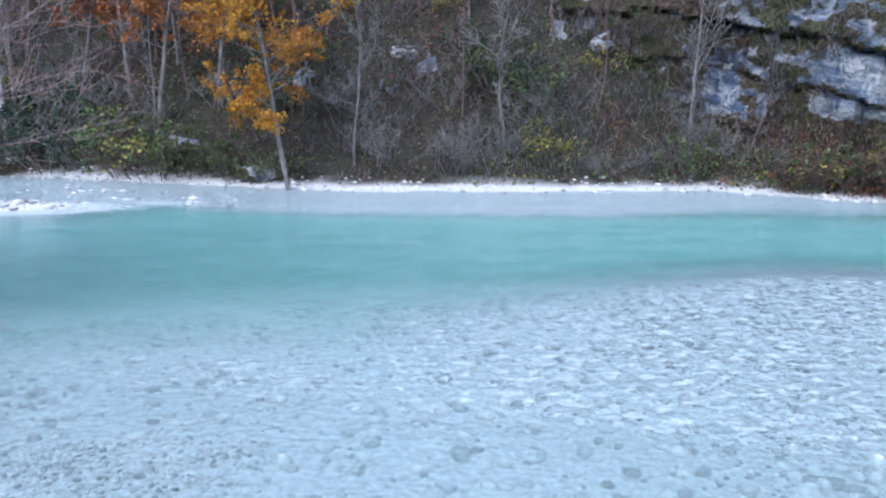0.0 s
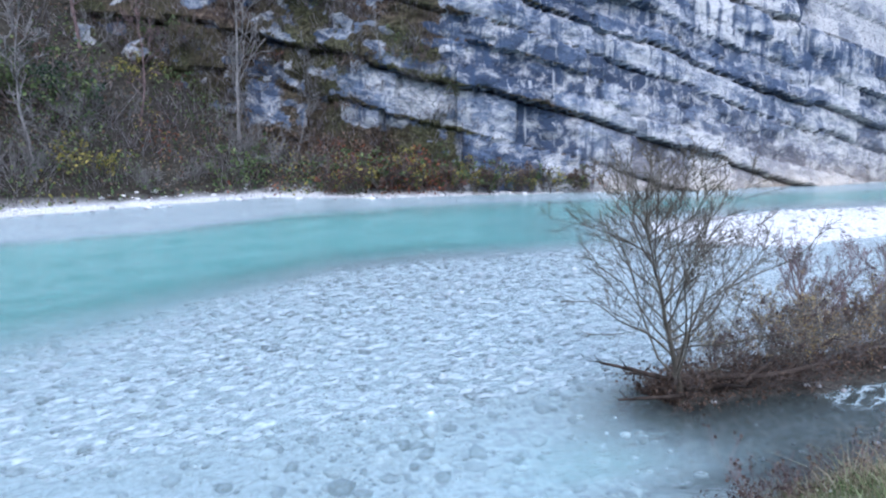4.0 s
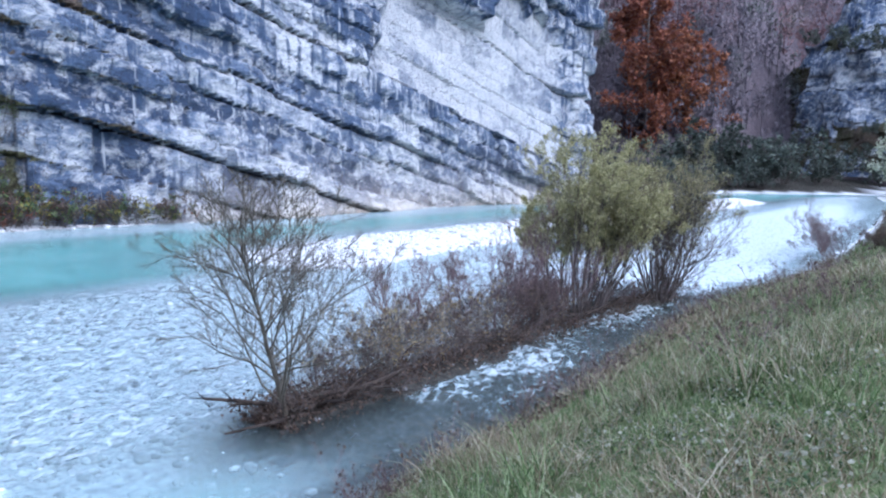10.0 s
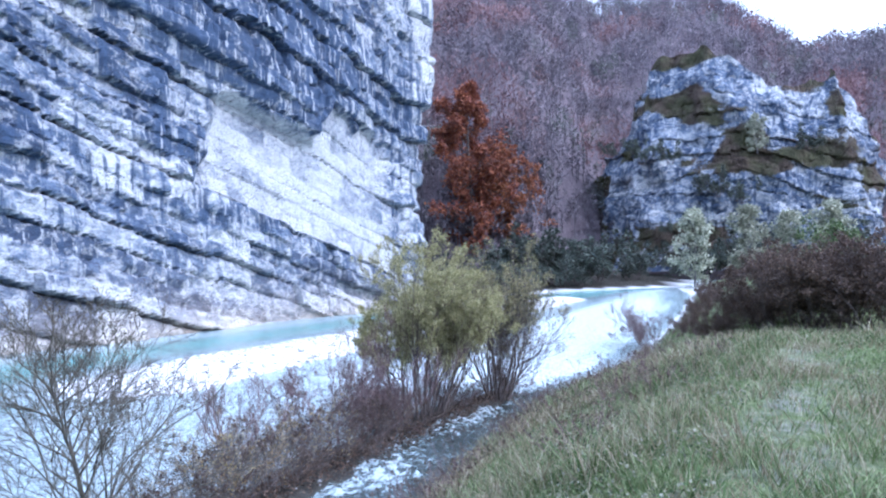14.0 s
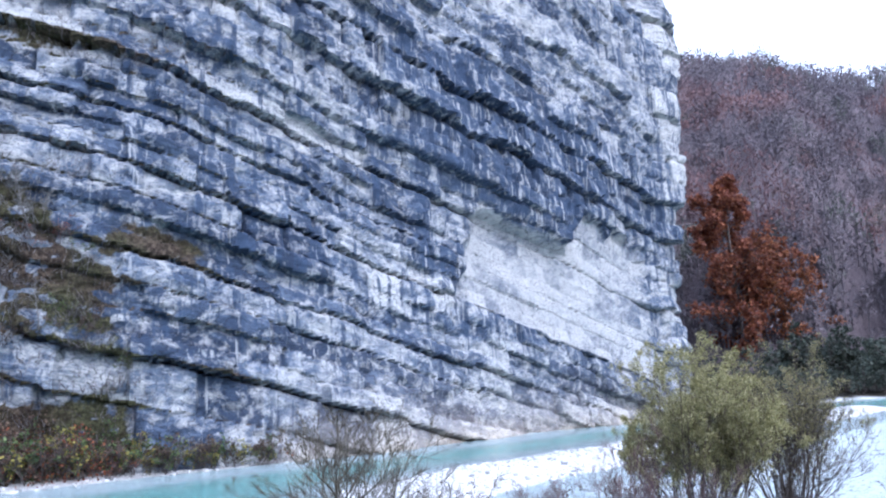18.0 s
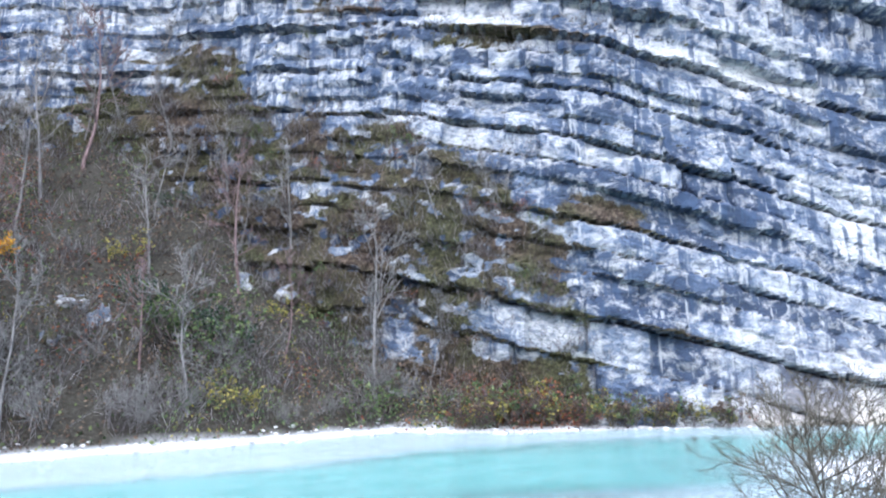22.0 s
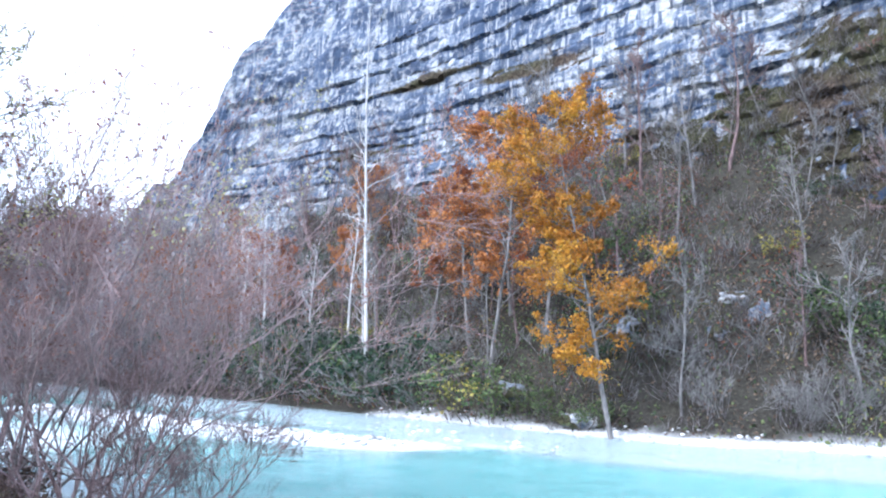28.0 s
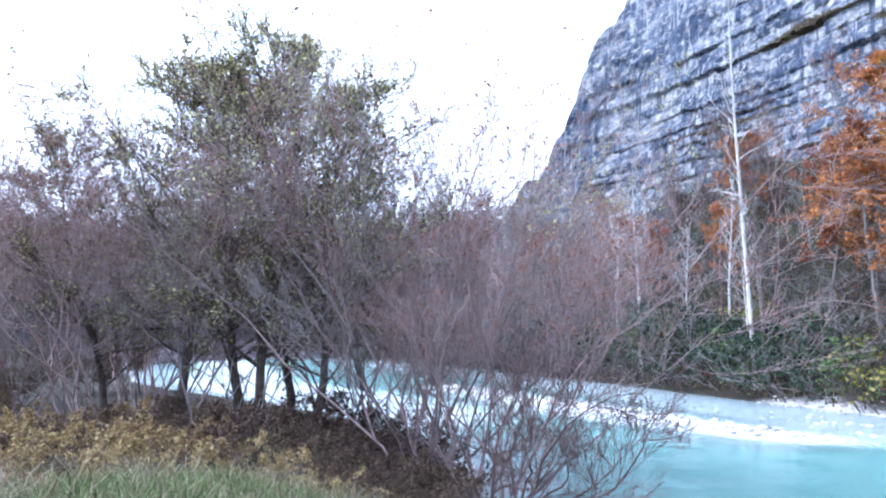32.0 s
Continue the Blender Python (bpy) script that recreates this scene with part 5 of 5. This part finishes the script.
for yaw, d, z, k, a in [(-101.5, 118, 1, 1.15, 70), (-104.5, 112, 1, 1.0, 150), (-102.6, 147, 24, 0.75, 200), (-107, 110, 1, 1.1, 20)]:
    q = polar(yaw, d)
    more(wil, q[0], q[1], a, k, z=z)
fb = shrub("bank_bush", 73, 4.5, 3.2, 9, BARK_DARK, LEAF_HAZED, 0.36, 5, 0.0, twigs=(4, 3, 2), foot=0.8, thick=0.04, lite=True, tiny=0.02)
p = polar(-87, 116)
tagged(put(fb, p[0], p[1], 0, 1.0, 0.4), "dull grey-green bush on the far bank of the bend", "bush", "bushes at the river bend")
r = np.random.default_rng(9)
for n in range(38):
    q = polar(r.uniform(-108, -84.5), r.uniform(119, 140)) if n < 20 else polar(r.uniform(-91.5, -82), r.uniform(108, 118))
    more(fb, q[0], q[1], 37 * n, r.uniform(0.7, 1.5), z=r.uniform(0.5, 3.0))
for n in range(16):
    yaw = r.uniform(-108, -92)
    q = polar(yaw, r.uniform(143, 149))
    more(fb, q[0], q[1], 61 * n, r.uniform(0.5, 1.0), z=r.choice([3.0, 9.0, 16.0, 24.0]) + r.uniform(-2, 2))
for n, (x, y, k) in enumerate([(84, 16, 0.6), (88, 14.5, 0.75), (92, 13, 0.7), (97, 10.5, 0.8), (101, 8.5, 0.8), (95, 17, 0.9), (104, 9.5, 0.9), (87, 20, 0.8), (91, 22, 0.9), (99, 15, 0.9), (83, 22, 0.7), (107, 3.5, 0.8), (110, 0.5, 0.8)]):
    more(fb, x, y, 67 * n, k)

# ---------------------------------------------------------------- stones
ICO = np.array([(0, 0, -1), (0.72, -0.53, -0.45), (-0.28, -0.85, -0.45), (-0.89, 0, -0.45), (-0.28, 0.85, -0.45), (0.72, 0.53, -0.45), (0.28, -0.85, 0.45), (-0.72, -0.53, 0.45), (-0.72, 0.53, 0.45), (0.28, 0.85, 0.45), (0.89, 0, 0.45), (0, 0, 1)])
ICO_F = np.array([(0, 1, 2), (1, 0, 5), (0, 2, 3), (0, 3, 4), (0, 4, 5), (1, 5, 10), (2, 1, 6), (3, 2, 7), (4, 3, 8), (5, 4, 9), (1, 10, 6), (2, 6, 7), (3, 7, 8), (4, 8, 9), (5, 9, 10), (6, 10, 11), (7, 6, 11), (8, 7, 11), (9, 8, 11), (10, 9, 11)])


def pebbles(name, seed, count, box, size, keep, text, lift=0.2, material=None):
    r = np.random.default_rng(seed)
    x, y = r.uniform(box[0], box[1], count), r.uniform(box[2], box[3], count)
    z, dn, df = terrain(x[None], y[None])
    ok = keep(x, y, z[0], dn[0], df[0], r.random(count))
    x, y, z = x[ok], y[ok], z[0][ok]
    n = len(x)
    s = size[0] + (size[1] - size[0]) * r.random(n) ** 3
    a = r.uniform(0, 2 * np.pi, n)
    v = ICO[None] * (1 + 0.16 * r.normal(size=(n, 12, 1))) * np.stack([s, s * r.uniform(0.6, 0.95, n), s * r.uniform(0.35, 0.65, n)], 1)[:, None]
    c, q = np.cos(a)[:, None], np.sin(a)[:, None]
    v = np.stack([v[..., 0] * c - v[..., 1] * q, v[..., 0] * q + v[..., 1] * c, v[..., 2]], -1) + np.stack([x, y, z + s * lift], 1)[:, None]
    f = ICO_F[None] + 12 * np.arange(n)[:, None, None]
    return tagged(mesh_object(name, v.reshape(-1, 3), f.reshape(-1, 3), material or STONE, smooth_shade=True), text, "stones", kind="stuff")


pebbles("riffle_stones", 81, 32000, (-12, 34, 5, 20), (0.035, 0.17), lambda x, y, z, dn, df, u: ((z < -0.08) | (x > 14)) & (z < 0.02) & (z > -0.45) & (dn > 1.0) & ((x < 7.5) | (dn > 3.6)) & (u < 0.25 + 0.75 * smooth(0.45, 0.6, fbm(x * 0.25, y * 0.5, 3))), "pale rounded cobbles under shallow clear water", 0.1)
pebbles("gravel_bar", 82, 9000, (21, 75, -1, 19), (0.05, 0.16), lambda x, y, z, dn, df, u: (z > -0.05) & (dn > 4.0) & (df > 2), "white dry cobbles of the gravel bar")
pebbles("shore_gravel", 83, 9000, (-45, 32, 26, 48), (0.05, 0.20), lambda x, y, z, dn, df, u: (df < 0.8) & (df > -1.7) & (x > -24), "white gravel along the far shore")
pebbles("bank_stones", 84, 900, (-14, 30, -3, 14), (0.03, 0.09), lambda x, y, z, dn, df, u: (np.abs(dn - 0.3) < 0.9), "mixed stones at the edge of the near bank", 0.2, WET_STONE)
pebbles("rapid_stones", 85, 2600, (-46, -8, 25, 36), (0.06, 0.24), lambda x, y, z, dn, df, u: (z > -0.12) & (df > 2.5), "pale stones breaking the water of a small rapid")

# ---------------------------------------------------------------- grass


def blades(name, seed, count, where, height, width, material, keep, text):
    """Single bent blades of grass rooted on the bank."""
    r = np.random.default_rng(seed)
    x, y = where(r, count)
    z, dn, df = terrain(x[None], y[None])
    ok = keep(x, y, dn[0], r.random(count))
    x, y, z = x[ok], y[ok], z[0][ok]
    n = len(x)
    h = height * r.uniform(0.45, 1.35, n) * (0.35 + 1.1 * fbm(x * 0.9, y * 0.9, 7) * smooth(0.25, 0.75, vnoise(x * 3.1, y * 3.1, 4)) * 1.6)
    a, b = r.uniform(0, 2 * np.pi, n), r.uniform(0, 2 * np.pi, n)
    lean = h * r.uniform(0.2, 1.6, n)
    w = width * r.uniform(0.6, 1.3, n)
    o = np.stack([x, y, z - 0.02], 1)
    side = np.stack([np.cos(b) * w, np.sin(b) * w, 0 * w], 1)
    mid = o + np.stack([np.cos(a) * lean * 0.35, np.sin(a) * lean * 0.35, h * 0.6], 1)
    tip = o + np.stack([np.cos(a) * lean, np.sin(a) * lean, h * 0.95], 1)
    v = np.stack([o - side, o + side, mid + side * 0.6, tip, mid - side * 0.6], 1)
    tri = np.array([(0, 1, 2), (0, 2, 4), (4, 2, 3)])
    return tagged(mesh_object(name, v.reshape(-1, 3), (tri[None] + 5 * np.arange(n)[:, None, None]).reshape(-1, 3), material), text, "grass", kind="stuff")


def fan(y0, y1, r0, r1):
    """Random places in a ring sector round the standpoint, thinner with distance."""
    def pick(r, n):
        yaw, d = np.radians(r.uniform(y0, y1, n)), r0 + (r1 - r0) * r.random(n) ** 1.15
        return -d * np.sin(yaw), d * np.cos(yaw)
    return pick


meadow = lambda x, y, dn, u: (dn < -0.15)
blades("meadow_grass", 91, 130000, fan(-125, -55, 2.2, 15), 0.13, 0.005, GRASS, lambda x, y, dn, u: (dn < -0.2) & (u < 0.30 + 0.9 * smooth(0.35, 0.6, fbm(x * 0.5, y * 0.5, 15))) & (u < 0.35 + 1.2 * np.abs(polydist(x, y, PATH_LINE))), "short green meadow grass on the river bank")
blades("dry_grass", 92, 80000, fan(-125, -55, 2.2, 16), 0.17, 0.0045, DRY, lambda x, y, dn, u: (dn < 0.1) & (u < 0.2 + 0.95 * smooth(0.40, 0.60, fbm(x * 0.6, y * 0.6, 25)) + 0.5 * smooth(-1.6, 0, dn)), "bleached dry grass among the green")
blades("grass_tufts", 98, 30000, fan(-122, -58, 3, 26), 0.30, 0.005, DRY, lambda x, y, dn, u: (dn < -0.1) & (vnoise(x * 1.1, y * 1.1, 6) > 0.66), "taller bleached tufts standing in the meadow")
blades("green_tufts", 99, 26000, fan(-122, -58, 3, 22), 0.24, 0.006, GRASS, lambda x, y, dn, u: (dn < -0.1) & (vnoise(x * 1.4, y * 1.4, 9) > 0.64), "taller green tufts standing in the meadow")
blades("distant_grass", 93, 42000, fan(-118, -76, 14, 48), 0.20, 0.014, GRASS, meadow, "rough meadow grass further along the bank")
blades("distant_dry_grass", 94, 36000, fan(-118, -76, 13, 40), 0.24, 0.012, DRY, lambda x, y, dn, u: (dn < 0.2) & (u < 0.2 + 0.9 * smooth(0.4, 0.6, fbm(x * 0.3, y * 0.3, 35))), "tall withered grass further along the bank")
blades("left_grass", 95, 40000, fan(52, 100, 2.5, 14), 0.18, 0.007, GRASS, lambda x, y, dn, u: (dn < -0.15) & (x > -12.5 + 2 * u), "green grass in front of the bare bushes")
blades("left_dry_grass", 96, 26000, fan(52, 100, 6, 20), 0.32, 0.008, DRY, lambda x, y, dn, u: (dn < 0) & (u < 0.25 + 0.7 * smooth(0.45, 0.6, fbm(x * 0.5, y * 0.5, 45))), "dry yellow grass below the bare bushes")

# ---------------------------------------------------------------- flotsam at the head of the strip
def branch_piece(name, seed, a, b, radius, text):
    r = np.random.default_rng(seed)
    a, b = np.array(a, float), np.array(b, float)
    s, sr = limbs(r, a[None], (b - a)[None], np.array([np.linalg.norm(b - a)]), np.array([radius]), 7, 0.07, 0.0, 0.45)
    root = new(name)
    root.location = a
    s = s - a
    part("stick", tubes(s, sr, 7), BARK_WET, root)
    o, orad = limbs(r, *offshoots(r, s, sr, 4, 0.35, 0.9, 0.3, 0.1), 4, 0.15, 0.0)
    for i in range(4):
        part("twig", tubes(o[i:i + 1], np.maximum(orad[i:i + 1], 0.004), 4), BARK_WET, root)
    return tagged(root, text, "driftwood", "driftwood at the strip")


branch_piece("driftwood", 1, (8.6, 6.3, 0.22), (7.35, 6.75, 0.55), 0.045, "dark driftwood branch jutting out over the water")
branch_piece("driftwood", 2, (8.4, 6.1, 0.15), (7.25, 6.3, 0.18), 0.035, "short dark driftwood stick at the water line")
branch_piece("driftwood", 3, (8.9, 6.2, 0.25), (10.3, 5.5, 0.35), 0.05, "weathered driftwood caught under the willow")
branch_piece("driftwood", 4, (9.2, 5.8, 0.2), (10.8, 5.9, 0.5), 0.04, "grey driftwood caught among brushwood")
r = np.random.default_rng(3)
for n in range(14):
    x, y = 8.3 + 3.2 * r.random(), 6.5 - 0.25 * n / 3.5 + 0.5 * r.random()
    a = r.uniform(0, 6.28)
    l = r.uniform(0.4, 0.9)
    branch_piece("driftwood", 10 + n, (x, y, ground_z(x, y) + 0.08), (x + l * math.cos(a), y + l * math.sin(a), ground_z(x, y) + r.uniform(0.1, 0.45)), r.uniform(0.012, 0.025), "thin dead stick in the flotsam under the willow")


def litter(name, seed, count, place, size, material, text):
    r = np.random.default_rng(seed)
    x, y, h = place(r, count)
    z, _, _ = terrain(x[None], y[None])
    data = leaves_at(r, np.stack([x, y, np.maximum(z[0], 0.0) + h], 1), size, 0.35)
    return tagged(mesh_object(name, *data, material, smooth_shade=False), text, "litter", kind="stuff")


def strip_place(r, n):
    u = r.random(n) ** 1.8
    return 8.2 + 14 * u, 6.5 - 4.0 * u + 0.28 * r.normal(size=n), 0.22 * r.random(n) ** 2 * (1.6 - u)


def meadow_place(r, n):
    x, y = fan(-122, -56, 2.4, 24)(r, 3 * n)
    clump = vnoise(x * 1.7, y * 1.7, 2) > 0.56 - 0.2 * r.random(3 * n)
    ok = (polydist(x, y, NEAR_EDGE) < -0.05) & clump & (np.abs(polydist(x, y, PATH_LINE)) > 0.5)
    x, y = x[ok][:n], y[ok][:n]
    return x, y, 0.02 + 0.13 * r.random(len(x)) ** 1.5


def edge_place(r, n):
    x = r.uniform(5.5, 30, n)
    return x, np.interp(x, *np.array(NEAR_EDGE).T) - 0.05 - 1.5 * r.random(n) ** 1.5, 0.03 + 0.16 * r.random(n) ** 2


def wood_floor(r, n):
    x, y = r.uniform(-26, -10.5, n), r.uniform(0, 15, n)
    ok = (polydist(x, y, NEAR_EDGE) < 0.1) & (r.random(n) < smooth(10.5, 13, -x))
    x, y = x[ok], y[ok]
    return x, y, 0.02 + 0.10 * r.random(len(x)) ** 2


litter("wood_floor_litter", 108, 7000, wood_floor, 0.08, LEAF_BROWN, "fallen brown leaves under the bare bushes")
litter("wood_floor_leaves", 109, 14000, wood_floor, 0.08, LEAF_BUFF, "buff fallen leaves under the bare bushes")
litter("meadow_herbs", 101, 12000, meadow_place, 0.030, LEAF_PALE, "pale green low herbs among the meadow grass")
litter("meadow_clover", 102, 14000, meadow_place, 0.028, LEAF_GREEN, "dark green low leaves among the meadow grass")
litter("bank_litter", 103, 5000, edge_place, 0.06, LEAF_BROWN, "dead brown leaves and stalks along the bank's edge")
litter("leaf_litter", 97, 9000, strip_place, 0.055, LEAF_BROWN, "matted dead leaves and stalks round the bush stems")


def slope_place(r, n):
    x, d = r.uniform(-60, 20, n), r.uniform(1.0, 27, n) ** 1.0
    fx, fy = np.array(FAR_EDGE).T
    return x, np.interp(x, fx, fy) + d, 0.25 * r.random(n)


def thicket_place(seed, share, rise):
    """Clumps of leaves among the undergrowth of the slope."""
    def place(r, n):
        x, d = r.uniform(-62, 22, 4 * n), r.uniform(0.8, 24, 4 * n)
        fx, fy = np.array(FAR_EDGE).T
        y = np.interp(x, fx, fy) + d * np.where(x > 8, np.clip(1 - (x - 8) / 14, 0.15, 1), 1)
        clump = fbm(x * 0.33 + seed, y * 0.33, seed)
        ok = clump > share
        x, y, clump = x[ok][:n], y[ok][:n], clump[ok][:n]
        return x, y, rise * r.random(len(x)) * np.clip(0.3 + 9 * (clump - share), 0, 1)
    return place


litter("slope_brown_leaves", 104, 26000, thicket_place(3, 0.52, 2.2), 0.15, LEAF_BROWN, "withered brown leaves in the undergrowth of the slope")
litter("slope_red_leaves", 105, 9000, thicket_place(8, 0.62, 2.0), 0.15, LEAF_DULL, "patches of red-brown leaves in the slope's undergrowth")
litter("slope_green_leaves", 106, 15000, thicket_place(12, 0.58, 1.9), 0.15, LEAF_GREEN, "patches of green leaves in the slope's undergrowth")
litter("slope_yellow_leaves", 107, 5000, thicket_place(15, 0.63, 1.2), 0.14, LEAF_YELLOW, "patches of yellowing leaves in the slope's undergrowth")
litter("slope_litter", 98, 18000, slope_place, 0.20, LEAF_BROWN, "fallen brown leaves covering the wooded slope")
litter("slope_moss", 99, 9000, slope_place, 0.22, LEAF_GREEN, "scattered green ground plants on the wooded slope")

# ---------------------------------------------------------------- boulders in the slope


def boulder(name, seed, x, y, z, size, text):
    """Angular block of limestone with chipped faces."""
    bm = bmesh.new()
    bmesh.ops.create_icosphere(bm, subdivisions=4, radius=1.0)
    r = np.random.default_rng(seed)
    cuts = unit(r.normal(size=(11, 3)))
    depth = r.uniform(0.45, 0.9, 11)
    co = np.array([v.co[:] for v in bm.verts])
    for c, d in zip(cuts, depth):
        over = np.maximum(co @ c - d, 0)
        co = co - over[:, None] * c * 0.92
    co = co * (1 + 0.45 * (fbm(co[:, 0] * 2.6 + seed, co[:, 1] * 2.6, co[:, 2] * 2.6)[:, None] - 0.5))
    co = co * np.array(size)
    tri = np.array([[v.index for v in f.verts] for f in bm.faces])
    bm.free()
    nn = fbm(co[:, 0] * 1.5 + seed, co[:, 1] * 1.5, co[:, 2] * 1.5)
    ob = mesh_object(name, co, tri, ROCK, smooth_shade=False, attrs=[("stain", 0.3 * (nn - 0.7)), ("warm", 0 * nn), ("moss", 0.10 + 0.6 * smooth(0.46, 0.62, nn)), ("tone", 0.3 + nn), ("pale", 0 * nn), ("bed", 3 * co[:, 2]), ("along", 3 * co[:, 0])])
    ob.location = (x, y, z)
    ob.rotation_euler = (0, 0, r.uniform(0, 6))
    return tagged(ob, text, "boulder", "boulders on the far slope")


for n, (yaw, d, el, s) in enumerate([(19.6, 42.0, 1.7, (1.1, 0.9, 0.9)), (10.8, 43, 2.0, (0.9, 0.8, 0.8)), (1.5, 43, 2.6, (1.4, 1.0, 1.3)), (3.2, 44, 3.8, (1.5, 1.0, 0.9)), (4.5, 42, 1.0, (1.3, 0.9, 1.1)), (2.4, 46, 4.6, (1.0, 0.8, 0.8)),
                                     (14.5, 38.5, -3.6, (1.6, 0.9, 0.5)), (-20.6, 44.5, 3.2, (0.9, 0.8, 1.3)), (-22.0, 44.0, 0.9, (1.0, 0.8, 1.2)), (-19.2, 45.5, 2.4, (0.9, 0.7, 0.7)), (-22.6, 43.5, 2.2, (0.7, 0.7, 0.9)), (-8, 47, 5.5, (1.3, 1.0, 0.9)),
                                     (-12, 46, 7.0, (1.2, 0.9, 0.9)), (-4.5, 50, 7.5, (1.5, 1.1, 1.0)), (7.5, 50, 6.0, (1.2, 1.0, 0.9))]):
    q = polar(yaw, d)
    boulder("boulder", 200 + n, q[0], q[1], 4 + d * math.tan(radians(el)) if yaw < -18 else min(4 + d * math.tan(radians(el)), ground_z(q[0], q[1]) + 0.7 * s[2]), s, "pale limestone block showing through the undergrowth" if n % 2 else "angular grey-white boulder on the wooded slope")

# ---------------------------------------------------------------- dry weeds on the meadow's edge
weed = shrub("dry_weed", 301, 0.55, 0.45, 12, BARK_PURPLE, LEAF_BROWN, 0.03, 2, 0.0, twigs=(3, 2, 2), foot=0.2, thick=0.004, lite=True, tiny=0.0025)
tagged(put(weed, 14.2, 1.5, 0), "withered brown weeds at the edge of the grassy bank", "weed", "weeds on the bank")
r = np.random.default_rng(14)
for n in range(60):
    u = r.random()
    x = 6.5 + 26 * u
    y = np.interp(x, *np.array(NEAR_EDGE).T) - 0.2 - 5.0 * r.random() ** 1.8
    more(weed, x, y, 50 * n, r.uniform(0.6, 1.3))
for x, y, k in [(5.6, 3.3, 0.8), (6.6, 3.7, 0.7), (7.3, 3.6, 0.9), (-1.1, 5.0, 0.7)]:
    more(weed, x, y, 100 * x, k)

# ---------------------------------------------------------------- dark stones and roots in the side channel
pebbles("shoal_stones", 87, 1500, (-6, -2, 6.2, 8.3), (0.02, 0.06), lambda x, y, z, dn, df, u: (z > -0.09) & (dn > 0.2), "small pale stones breaking the surface near the bank", 0.1)
pebbles("channel_stones", 86, 500, (8, 26, -1.5, 7), (0.04, 0.10), lambda x, y, z, dn, df, u: (dn > 0.1) & (dn < 3.2) & (z < 0.1), "wet dark stones in the fast side channel", 0.45, WET_STONE)

# thicker washed-up wood and root ends at the head of the strip
for n, (x, y, a, l, rad) in enumerate([(9.0, 6.25, 200, 1.0, 0.05), (9.3, 6.0, 330, 1.3, 0.06), (8.9, 6.0, 250, 0.7, 0.04), (9.6, 5.9, 20, 1.2, 0.05), (8.7, 6.5, 150, 0.8, 0.035), (10.2, 5.8, 340, 1.1, 0.045), (11.0, 5.6, 160, 0.9, 0.035), (9.1, 6.5, 60, 0.8, 0.03), (12.4, 5.2, 330, 1.0, 0.03), (14.4, 4.8, 150, 1.0, 0.03), (17.6, 3.9, 320, 1.1, 0.04), (20.4, 2.9, 340, 1.0, 0.04)]):
    branch_piece("driftwood", 60 + n, (x, y, 0.16), (x + l * math.cos(radians(a)), y + l * math.sin(radians(a)), 0.16 + 0.25 * (n % 3)), rad, "dark wet root wood washed up round the bushes")
